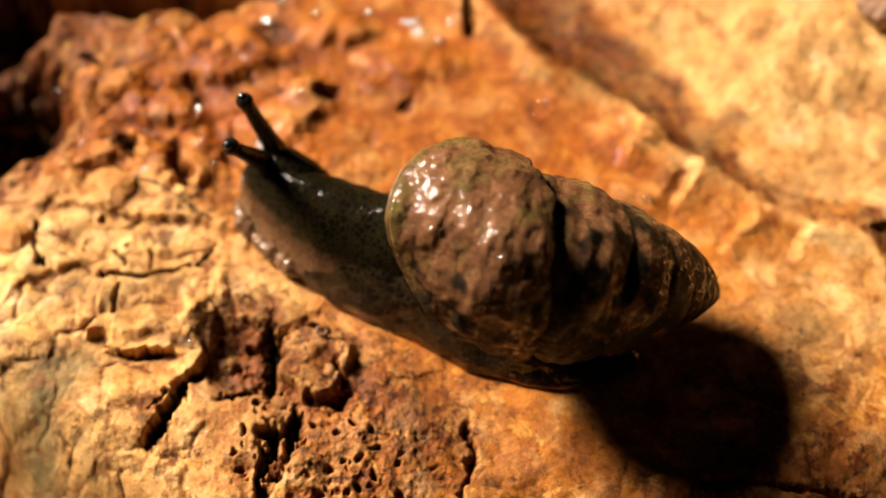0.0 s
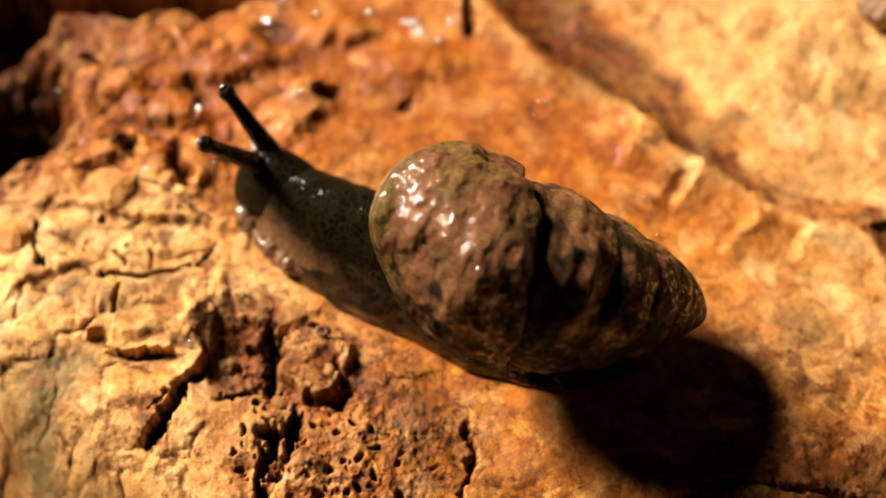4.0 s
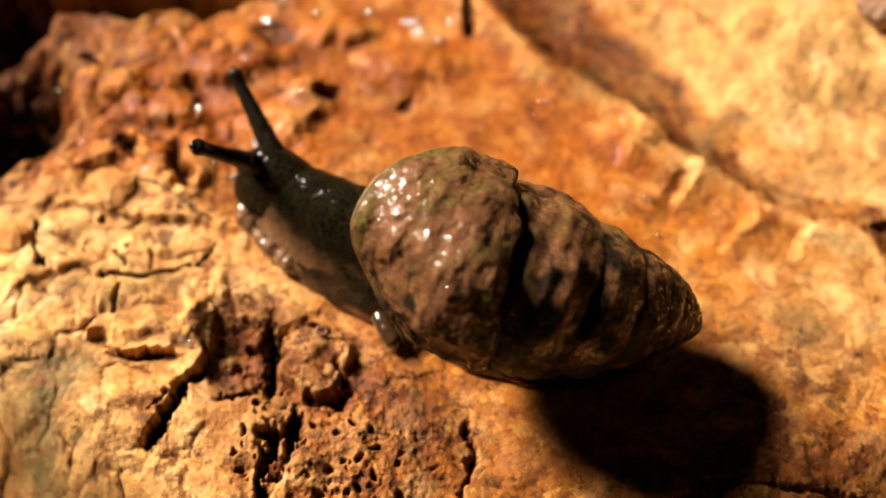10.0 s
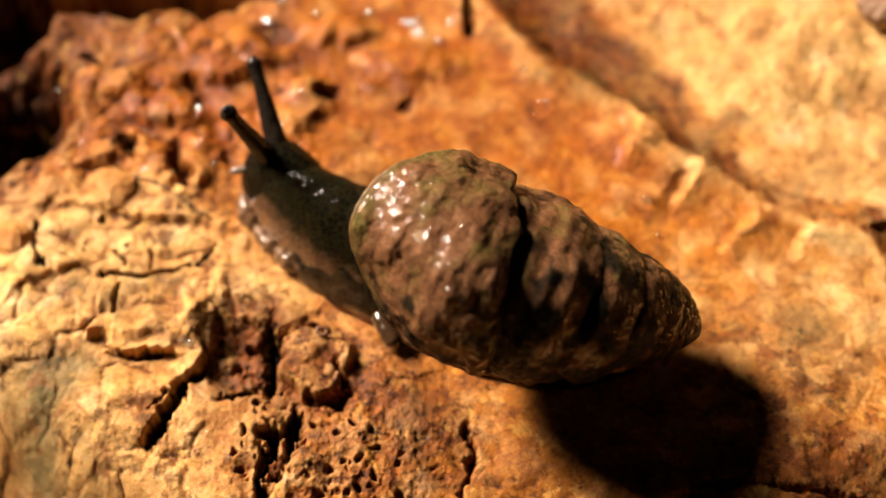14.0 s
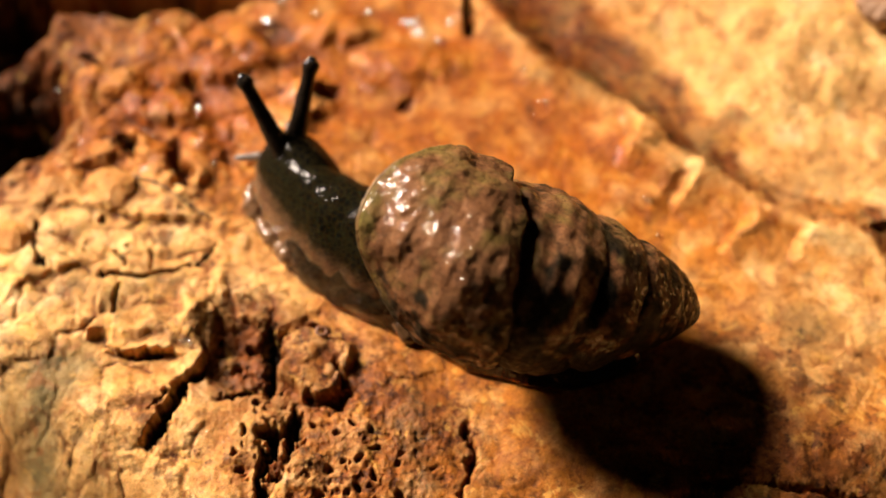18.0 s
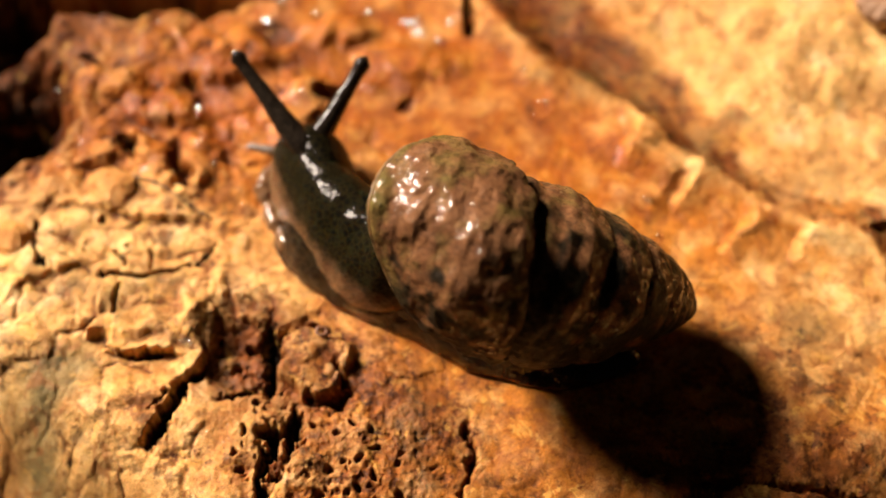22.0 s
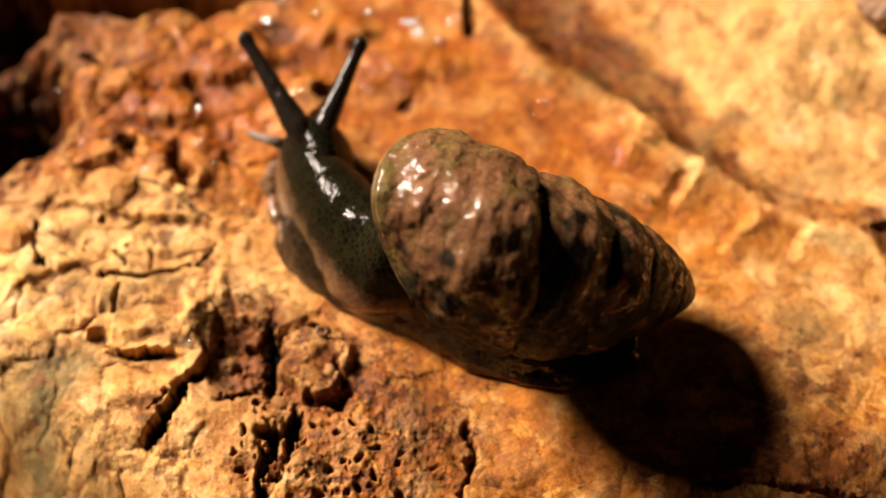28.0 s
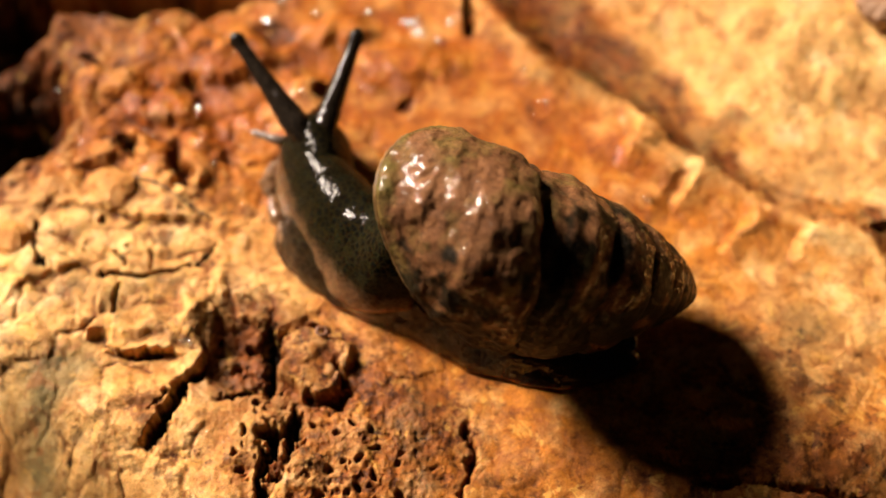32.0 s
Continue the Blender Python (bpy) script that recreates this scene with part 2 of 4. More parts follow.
# ---------- mesh helpers ----------
def mesh_from(name, verts, faces, mat, shade=True):
    """A mesh from points in millimetres."""
    me = bpy.data.meshes.new(name)
    me.from_pydata([(x * MM, y * MM, z * MM) for x, y, z in verts], [], faces)
    me.materials.append(mat)
    if shade:
        me.polygons.foreach_set("use_smooth", [True] * len(me.polygons))
    me.update()
    return me


def point_attribute(me, name, values):
    a = me.attributes.new(name, "FLOAT", "POINT")
    a.data.foreach_set("value", np.asarray(values, dtype=np.float32).ravel())


def part(name, me, parent, label=""):
    ob = new(name, me)
    ob.parent = parent
    return tagged(ob, label) if label else ob


def rings(table, count):
    """Smooth rows through the rows of a small table (Catmull-Rom)."""
    t = np.asarray(table, float)
    t = np.vstack([2 * t[0] - t[1], t, 2 * t[-1] - t[-2]])
    out = []
    for s in np.linspace(0, len(t) - 3 - 1e-6, count):
        i, f = int(s), s - int(s)
        a, b, c, d = t[i:i + 4]
        out.append(0.5 * (2 * b + (c - a) * f + (2 * a - 5 * b + 4 * c - d) * f ** 2 + (3 * b - a - 3 * c + d) * f ** 3))
    return np.array(out)


def loft(name, table, mat, count=60, sides=44, ridge=0.2, knobs=0.03, seed=5, rise=0.85, far=1.0):
    """A body along a path. Rows: x, y, z of the sole's middle, half width, height of the back, flare of the sole's edge; far: the far side's share of the flare."""
    rows = rings(table, count)
    tang = np.gradient(rows[:, :3], axis=0)
    verts, faces = [], []
    for k, (x, y, z, w, h, flare) in enumerate(rows):
        t = tang[k] / (np.linalg.norm(tang[k][:2]) + 1e-9)
        nx, ny = -t[1], t[0]
        for i in range(sides):
            a = 2 * math.pi * i / sides
            c, s = math.cos(a), math.sin(a)
            near = 1 if c > 0 else far
            if s >= 0:
                lat = w * c * (1 - ridge * s) * (1 if c > 0 else 0.7 + 0.3 * far) + flare * near * max(0, 1 - s * 3.2) ** 2 * (1 if c > 0 else -1)
                up = h * s ** rise
            else:
                lat, up = (w * c * (1 if c > 0 else 0.7 + 0.3 * far) + near * flare * (1 if c > 0 else -1) * abs(c) ** 0.4), -0.12 * min(1, h) * (-s) ** 0.5
            g = 1 + knobs * noise.noise((k * 0.25, 3 * c + seed, 3 * s)) * 2
            verts.append((x + nx * lat * g, y + ny * lat * g, z + up * g))
    for k in range(count - 1):
        for i in range(sides):
            j = (i + 1) % sides
            faces.append((k * sides + i, k * sides + j, (k + 1) * sides + j, (k + 1) * sides + i))
    faces += [tuple(range(sides - 1, -1, -1)), tuple((count - 1) * sides + i for i in range(sides))]
    return mesh_from(name, verts, faces, mat)


def tube(name, path, radii, mat, sides=14, wobble=0.0):
    pts = np.asarray(path, float)
    tang = np.gradient(pts, axis=0)
    verts, faces = [], []
    for k, p in enumerate(pts):
        t = Vector(tang[k]).normalized()
        u = t.orthogonal().normalized() if k == 0 else (u - t * u.dot(t)).normalized()
        v = t.cross(u)
        for i in range(sides):
            a = 2 * math.pi * i / sides
            r = radii[k] * (1 + wobble * noise.noise((p[0] * 4 + math.cos(a), p[1] * 4 + math.sin(a), p[2] * 4)))
            verts.append(tuple(Vector(p) + (u * math.cos(a) + v * math.sin(a)) * r))
    n = len(pts)
    for k in range(n - 1):
        for i in range(sides):
            j = (i + 1) % sides
            faces.append((k * sides + i, k * sides + j, (k + 1) * sides + j, (k + 1) * sides + i))
    faces += [tuple(range(sides - 1, -1, -1)), tuple((n - 1) * sides + i for i in range(sides))]
    return mesh_from(name, verts, faces, mat)


# ---------- the rock ----------
def axis(lo, hi, step, reach):
    core = list(np.arange(lo, hi, step))
    out, s = [], step
    x = core[-1]
    while x < reach:
        s *= 1.16
        x += s
        out.append(x)
    back, s, x = [], step, lo
    while x > -reach:
        s *= 1.16
        x -= s
        back.append(x)
    return np.array(back[::-1] + core + out)


GX, GY = np.meshgrid(axis(-20.5, 20.5, 0.046, 110), axis(-11.6, 14.6, 0.052, 110))
WX = GX + 0.30 * fbm(GX, GY, 2.0, 5, 40, 0.5) + 0.03 * fbm(GX, GY, 0.45, 3, 45, 0.6)
WY = GY + 0.30 * fbm(GX, GY, 2.0, 5, 50, 0.5) + 0.03 * fbm(GX, GY, 0.45, 3, 55, 0.6)


def along(points, jag=1.0):
    """Distance to a broken line, signed position across it (left of its direction positive), and how far along (0 to 1)."""
    x, y = GX + jag * (WX - GX), GY + jag * (WY - GY)
    best, side, where = np.full(GX.shape, 1e9), np.zeros(GX.shape), np.zeros(GX.shape)
    n = len(points) - 1
    for i in range(n):
        (ax, ay), (bx, by) = points[i], points[i + 1]
        dx, dy = bx - ax, by - ay
        q = dx * dx + dy * dy
        f = np.clip(((x - ax) * dx + (y - ay) * dy) / q, 0, 1)
        d = np.hypot(x - ax - f * dx, y - ay - f * dy)
        s = (dx * (y - ay) - dy * (x - ax)) / math.sqrt(q)
        near = d < best
        best, side, where = np.where(near, d, best), np.where(near, s, side), np.where(near, (i + f) / n, where)
    return best, side, where


Z = np.zeros_like(GX)
UNEVEN = fbm(GX, GY, 1.1, 5, 29, 0.7)
PALE, CRUST_SHADE, GREEN, WET, DEEP_SHADE = [np.zeros_like(GX) for _ in range(5)]


def blob(at, rx, ry, turn=0.0, soft=0.35, jag=1.0):
    """1 inside an uneven oval patch, 0 outside."""
    c, s = math.cos(radians(turn)), math.sin(radians(turn))
    x, y = GX + jag * (WX - GX) * 1.6 - at[0], GY + jag * (WY - GY) * 1.6 - at[1]
    d = np.hypot((x * c + y * s) / rx, (-x * s + y * c) / ry)
    return 1 - smooth(1 - soft, 1 + soft, d)


def crack(points, width, depth, jag=1.0):
    """A cleft, uneven in width; the shade in it is painted near-black and brown."""
    global Z, CRUST_SHADE, DEEP_SHADE
    d, _, f = along(points, jag)
    width = 0.8 * width * np.clip(1 + 0.8 * UNEVEN, 0.3, 2.2)
    line = np.exp(-(d / width) ** 2) * np.clip(np.minimum(f, 1 - f) * 8 + 0.3, 0, 1)
    Z = Z - 1.35 * depth * line * np.clip(1 + 0.7 * UNEVEN, 0.3, 1.6)
    CRUST_SHADE = CRUST_SHADE + 0.9 * line
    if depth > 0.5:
        DEEP_SHADE = DEEP_SHADE + smooth(0.06, 0.35, line)


def scarp(points, height, fade, edge=0.12, jag=1.0):
    """A broken edge: the side left of its direction stands higher, and slopes back to the level over the length fade."""
    global Z
    d, s, f = along(points, jag)
    taper = np.clip(np.minimum(f, 1 - f) * 6, 0, 1)
    Z = Z + height * taper * smooth(-edge, edge, s) * np.exp(-np.maximum(d - edge, 0) / fade)


def lump(at, rx, ry, height, turn=0.0, soft=0.5, jag=1.0):
    global Z
    Z = Z + height * blob(at, rx, ry, turn, soft, jag)


def pit(at, r, depth, stretch=1.0, turn=0.0, soft=0.45):
    global Z, CRUST_SHADE, DEEP_SHADE
    if r < 0.3:
        r = 0.8 * r
    hole = blob(at, r * stretch, r, turn, soft, 1.2 if r > 1 else 0.6)
    Z = Z - depth * hole
    # shade inside the hole, painted into the colour
    CRUST_SHADE = CRUST_SHADE + 0.7 * hole
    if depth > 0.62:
        DEEP_SHADE = DEEP_SHADE + 0.9 * (smooth(0.2, 0.8, hole) if soft > 0.6 else smooth(0.6, 1.0, hole))


def soften(v, reach):
    """The mean over a square of 2 * reach + 1 cells, twice."""
    for _ in range(2):
        for ax in (0, 1):
            pad = [(reach + 1, reach) if k == ax else (0, 0) for k in (0, 1)]
            c = np.cumsum(np.pad(v, pad, "edge"), axis=ax)
            n = v.shape[ax]
            v = (np.take(c, np.arange(2 * reach + 1, n + 2 * reach + 1), ax) - np.take(c, np.arange(n), ax)) / (2 * reach + 1)
    return v


def tint(which, at, rx, ry, amount, turn=0.0, soft=0.6):
    np.add(which, amount * blob(at, rx, ry, turn, soft), out=which)


def build_rock():
    global Z, PALE, CRUST_SHADE, GREEN, WET
    # broad relief: rough in the fore and on the side of the head, smoother past the shell
    rough = np.clip(0.35 + 0.65 * smooth(2, -8, GX + 0.35 * GY), 0.3, 1)
    Z += 0.45 * fbm(GX, GY, 9.0, 3, 1) + rough * 0.17 * fbm(GX, GY, 3.0, 4, 7) + rough * 0.03 * fbm(GX, GY, 0.9, 4, 13)
    near, second = cells(WX, WY, 1.9, 3)
    Z += rough * 0.07 * (smooth(0.0, 0.2, second - near) - 1) * smooth(-0.2, 0.4, fbm(GX, GY, 6, 2, 23))
    # the snail crawls on a fairly level strip
    level = np.maximum(blob((-1.95, -1.62), 6.5, 3.0, -25, 0.5), blob((5.35, -4.25), 7.5, 3.2, -12, 0.5))
    Z *= 1 - 0.85 * level
    Z *= 1 - 0.7 * blob((0.41, 8.77), 9, 4.5, -10, 0.6)
    Z -= 0.25 * level
    # the ridge that runs to the far side, its lee slope and the bright slab behind
    ridge = [(0.43, 16.04), (3.79, 10.59), (7.73, 7.48), (10.60, 4.38), (14.77, 1.58), (17.57, 1.15), (18.70, -3.22)]
    d, s, f = along(ridge, 1.1)
    Z += 0.3 * np.exp(-(d / 1.2) ** 2) - 0.5 * smooth(-0.1, 1.6, s) * smooth(11, 4, d) + 2.6 * smooth(2.2, 14.0, s)
    PALE += 0.45 * np.exp(-((s + 0.25) / 0.28) ** 2) * (d < 2)
    # trough behind the ridge: brown stain and painted lee shade together
    wide = 4.3 - 3.3 * smooth(0.1, 0.75, f) + 0.5 * fbm(GX, GY, 2.4, 3, 95)
    stain_shade = smooth(-0.05, 0.25, s) * smooth(wide + 0.5, wide - 0.5, s)
    CRUST_SHADE += 0.75 * stain_shade * (0.75 + 0.5 * smooth(-0.2, 0.4, fbm(GX, GY, 1.2, 4, 93)))
    GREEN += 0.25 * stain_shade * smooth(0.0, 0.4, fbm(GX, GY, 1.7, 4, 97))
    for a, b in (((11.27, 4.98), (9.65, 2.01)), ((8.68, 6.69), (7.50, 4.08)), ((13.17, 2.30), (11.45, -0.25)), ((15.70, 1.44), (14.44, -0.80))):
        scarp([a, b], 0.38, 1.2, 0.35, 0.8)
    scarp([(8.94, 1.54), (10.05, 3.55), (10.4, 4.3)], 0.26, 1.6, 0.45, 0.8)
    scarp([(7.9, 4.0), (9.95, 5.7)], 0.2, 1.2, 0.45, 0.8)
    # deep hollows, their shade painted near-black and brown
    pit((-20.4, 7.3), 2.3, 8.0, 1.0, 0, 0.9)
    tint(CRUST_SHADE, (-19.6, 6.69), 3.1, 3.0, 1.0)
    tint(DEEP_SHADE, (-20.4, 7.5), 2.6, 3.0, 1.1, 0, 0.5)
    tint(DEEP_SHADE, (-14.0, 15.0), 5.2, 1.6, 0.9, 0, 0.35)
    tint(DEEP_SHADE, (-21.4, 13.8), 2.4, 2.4, 0.8, 0, 0.5)
    pit((-21.3, 13.6), 2.2, 7.0, 1.0, 0, 0.8)
    pit((-14.0, 15.1), 1.5, 11.0, 3.2, 0, 0.7)
    tint(CRUST_SHADE, (-14.28, 14.22), 4.5, 1.6, 0.8)
    pit((-7.71, 11.77), 0.7, 0.3, 1.8)
    crack([(1.02, 14.94), (1.27, 12.81), (1.41, 11.71)], 0.2, 1.8)
    pit((-5.26, 8.25), 0.42, 0.6, 1.2)
    crack([(-13.9, 5.6), (-13.5, 4.9), (-13.3, 4.5)], 0.3, 0.5)
    crack([(-14.45, 6.06), (-13.43, 4.83)], 0.25, 0.8)
    crack([(-11.86, 5.14), (-11.36, 3.48), (-10.88, 2.74)], 0.28, 0.45)
    crack([(-11.54, 9.42), (-10.59, 7.48)], 0.2, 0.3)
    crack([(-16.45, 10.59), (-14.96, 9.09)], 0.22, 0.6)
    pit((-1.57, 7.64), 0.35, 0.25)
    # lumps up the slope beyond the head
    for at, rx, ry, h, turn in (((-15.13, 8.44), 1.6, 1.0, 0.5, 30), ((-12.23, 7.48), 1.5, 0.9, 0.5, -20), ((-14.93, 4.98), 1.4, 0.55, 0.35, 20),
                                ((-12.60, 4.08), 0.7, 1.2, 0.35, 15), ((-10.42, 4.38), 0.8, 1.3, 0.4, 10), ((-6.42, 7.48), 1.1, 1.6, 0.5, -20),
                                ((-9.40, 10.08), 1.8, 1.0, 0.5, 15), ((-1.65, 10.08), 1.8, 1.4, 0.35, 0), ((-4.82, 11.77), 1.5, 0.9, 0.45, 10)):
        lump(at, rx, ry, h, turn)
    # plates and breaks of the pale crust beside the head
    scarp([(-18.38, 1.96), (-15.77, 2.25), (-12.68, 1.58), (-9.77, 1.15)], 0.35, 2.5, 0.2)
    crack([(-17.12, 1.30), (-16.82, 0.03), (-16.46, -1.13)], 0.13, 0.6)
    scarp([(-18.36, -3.2), (-17.22, -2.0), (-16.08, -1.29), (-15.10, -0.80)], 0.15, 1.2, 0.12)
    lump((-16.7, -3.8), 1.8, 1.7, 0.3, 20, 0.4)
    tint(PALE, (-16.6, -3.7), 1.9, 1.8, 0.6)
    crack([(-14.20, -1.40), (-12.82, -1.24), (-11.56, -0.97), (-10.31, -0.58), (-9.45, 0.31)], 0.1, 0.55)
    crack([(-13.78, -0.11), (-13.32, -0.94)], 0.08, 0.4)
    crack([(-12.33, 0.03), (-12.10, -0.80)], 0.08, 0.4)
    scarp([(-13.92, -1.75), (-14.12, -3.22), (-14.12, -4.51)], 0.5, 1.6, 0.1)
    lump((-11.72, -2.69), 2.2, 1.5, 0.2, 0, 0.25)
    lump((-9.6, -3.6), 1.0, 1.3, 0.35, 0, 0.6)
    scarp([(-8.95, -1.9), (-8.2, -3.0), (-7.3, -3.7), (-6.9, -4.3)], 0.4, 1.8, 0.12)
    lump((-9.85, -2.5), 0.75, 1.7, 0.2, -8, 0.3)
    crack([(-13.1, -1.75), (-13.35, -3.2)], 0.12, 0.5)
    scarp([(-13.34, -5.27), (-12.02, -5.07), (-10.24, -4.82)], 0.5, 0.9, 0.08)
    crack([(-13.16, -4.97), (-12.22, -5.27), (-11.23, -5.07)], 0.1, 0.4)
    # the deep wedge-shaped break and the porous hollow
    crack([(-9.31, -4.71), (-9.71, -5.65), (-10.17, -6.64)], 0.11, 1.0, 1.2)
    crack([(-9.68, -5.52), (-10.32, -6.76), (-10.83, -7.73), (-11.30, -8.59)], 0.22, 1.5, 1.3)
    crack([(-10.71, -6.76), (-11.30, -7.49)], 0.12, 0.6, 1.3)
    scarp([(-11.58, -8.80), (-10.30, -6.52), (-9.47, -4.64)], 0.4, 1.6, 0.1, 0.4)
    lump((-8.05, -4.80), 1.2, 1.6, -0.35, 10, 0.4)
    lump((-5.2, -5.35), 1.45, 1.35, 0.5, -25, 0.14, 0.7)
    crack([(-6.5, -4.2), (-6.75, -5.4), (-6.9, -6.6)], 0.16, 1.0)
    crack([(-7.18, -3.48), (-6.67, -5.27), (-6.84, -6.52)], 0.3, 0.9, 0.6)
    crack([(-5.60, -7.13), (-5.98, -8.21), (-6.14, -9.15)], 0.28, 1.4, 1.0)
    crack([(-6.59, -8.21), (-6.85, -9.84), (-6.88, -11.43)], 0.28, 1.4, 1.0)
    crack([(-6.68, -4.15), (-5.78, -3.94), (-5.07, -3.58)], 0.09, 0.7)
    crack([(-7.63, -6.52), (-8.48, -7.01)], 0.2, 0.7)
    crack([(-5.29, -6.76), (-4.07, -6.91), (-3.60, -6.52)], 0.24, 0.5, 0.4)
    crack([(-4.3, -5.4), (-3.83, -6.27)], 0.14, 0.5, 0.4)
    crack([(0.96, -7.97), (1.12, -9.15), (0.66, -10.98)], 0.15, 0.45)
    crack([(9.52, -10.35), (11.65, -10.37), (13.77, -10.53), (17.32, -10.89)], 0.12, 0.25, 0.5)
    # pores
    for at, r in (((-2.64, -9.03), 0.2), ((-1.68, -9.64), 0.16), ((-3.08, -9.52), 0.22), ((-2.88, -8.14), 0.14), ((-3.57, -7.92), 0.17), ((-3.67, -6.81), 0.12),
                  ((-4.08, -8.33), 0.14), ((-4.38, -9.75), 0.2), ((-4.76, -10.71), 0.2), ((-3.20, -10.57), 0.2), ((-3.81, -10.76), 0.18), ((-5.01, -8.02), 0.16),
                  ((-1.79, -10.80), 0.22), ((-2.40, -10.19), 0.14), ((-3.77, -9.43), 0.14), ((-4.63, -6.76), 0.12), ((-7.70, -9.84), 0.18), ((-8.10, -8.92), 0.15),
                  ((-7.72, -8.21), 0.16), ((-7.25, -7.20), 0.16), ((-15.04, 0.11), 0.1), ((-14.91, 0.36), 0.08), ((-13.44, 0.20), 0.12), ((-14.39, 1.61), 0.16),
                  ((-8.22, -5.27), 0.2), ((-8.83, -4.25), 0.16), ((-7.79, -4.51), 0.2)):
        pit(at, r, 0.35 + r)
    porous = smooth(0.4, 1, blob((-3.76, -9.15), 4.4, 3.2, 0, 0.6) + 0.8 * blob((-7.99, -4.77), 2, 2.4, 0, 0.6) + 0.3 * blob((-9.74, -9.84), 4, 2, 0, 0.6))
    near, second = cells(WX + 0.3 * fbm(GX, GY, 0.5, 2, 33), WY, 0.62, 9)
    Z -= 0.16 * porous * smooth(0.26, 0.10, near) * smooth(0.1, 0.4, fbm(GX, GY, 1.6, 2, 37))
    Z += 0.15 * porous * fbm(GX, GY, 1.3, 6, 61, 0.6)
    crumbly = rough ** 2 * (1 - level) * (1 - 0.7 * blob((-15.80, -8.21), 8, 6, 0, 0.6))
    Z += 0.05 * crumbly * (0.5 - np.abs(fbm(GX, GY, 1.8, 5, 65, 0.58)))
    Z -= 9.0 * smooth(9.3, 16.0, -0.55 * GX - 0.85 * GY - 4.5) * (1 - blob((-3.96, -9.61), 4, 4, 0, 0.5))
    grainy = np.clip(0.35 * rough + 0.9 * porous, 0, 1) * (1 - 0.8 * level)
    Z += 0.035 * grainy * fbm(GX, GY, 0.42, 4, 121, 0.62) + 0.022 * rough * (1 - level) * fbm(GX, GY, 0.8, 3, 127, 0.6)
    # broken facets, coarse and fine
    broken = rough * (1 - level) * smooth(-0.25, 0.35, fbm(GX, GY, 5.0, 3, 131)) * (1 - 0.6 * blob((-15.5, -8.5), 5, 5, 0, 0.6))
    ux, uy = WX + 0.25 * fbm(GX, GY, 0.7, 4, 133, 0.6), WY + 0.25 * fbm(GX, GY, 0.7, 4, 137, 0.6)
    big, own = blocks(ux, uy, 1.9, 141)
    small, own_small = blocks(ux, uy, 0.75, 143)
    Z += broken * (0.13 * big + 0.055 * small)
    PALE += broken * (0.5 * (own - 0.5) + 0.35 * (own_small - 0.5))
    # plates of the crust at slightly different heights, with thin joints
    near, second = cells(WX + 0.5 * fbm(GX, GY, 3.0, 2, 101), WY * 1.3, 3.1, 21)
    plate = rough * (1 - level) * (1 - blob((-3.77, -8.92), 5, 4, 0, 0.4)) * smooth(9.5, 6.0, GX + 1.2 * GY + 3)
    joint = smooth(0.06, 0.0, second - near) * smooth(-0.1, 0.35, fbm(GX, GY, 2.4, 3, 103))
    Z += plate * (0.10 * smooth(0.0, 0.3, second - near) - 0.07 * joint)
    CRUST_SHADE += 0.25 * plate * joint
    # stains and minerals, with some painted shade
    tint(PALE, (-15.77, 0.59), 5.5, 2.6, 0.9)
    tint(PALE, (-12.0, 9.0), 9.0, 5.0, -0.4)
    tint(PALE, (-13.86, 3.33), 1.2, 1.0, 0.6)
    tint(PALE, (-16.88, -4.25), 2.6, 2.2, 1.0)
    tint(PALE, (-12.29, -6.52), 5.5, 4.5, 0.65)
    tint(PALE, (-6.39, -1.35), 2.6, 2.4, 0.75, -40)
    tint(PALE, (-14.61, -10.30), 6.0, 3.0, 0.45)
    tint(PALE, (16.34, 9.42), 9.0, 5.5, 1.0, -35)
    tint(PALE, (10.69, 4.08), 1.5, 1.6, 0.6)
    tint(PALE, (15.26, -3.22), 3.5, 3.5, 0.45)
    tint(PALE, (-6.40, 7.16), 1.0, 1.8, 0.4)
    tint(PALE, (11.80, -9.15), 3.0, 1.2, 0.15)
    tint(CRUST_SHADE, (-7.8, -4.5), 1.7, 2.4, 0.7, 10)
    tint(CRUST_SHADE, (-3.55, -8.92), 4.2, 3.0, 0.3)
    tint(CRUST_SHADE, (-6.2, -6.3), 3.4, 2.6, 0.3)
    tint(PALE, (-9.9, -2.5), 0.9, 1.8, 0.4)
    tint(PALE, (-7.2, -2.2), 1.6, 1.2, 0.5)
    # more of the trough's shade, painted brown
    tint(CRUST_SHADE, (5.92, 11.77), 3.6, 2.4, 0.25, -40)
    # dark vignette of the far left corner, painted brown
    tint(CRUST_SHADE, (-19.29, 12.12), 4.5, 3.2, 0.85)
    tint(CRUST_SHADE, (-3.66, 8.12), 4.0, 2.0, 0.12)
    tint(CRUST_SHADE, (-0.09, -9.15), 3.0, 3.0, 0.3)
    tint(CRUST_SHADE, (12.72, -5.27), 2.5, 3.2, 0.25)
    tint(CRUST_SHADE, (13.86, -9.84), 5.0, 2.2, 0.6)
    tint(CRUST_SHADE, (5.68, -10.30), 4.0, 1.2, 0.3)
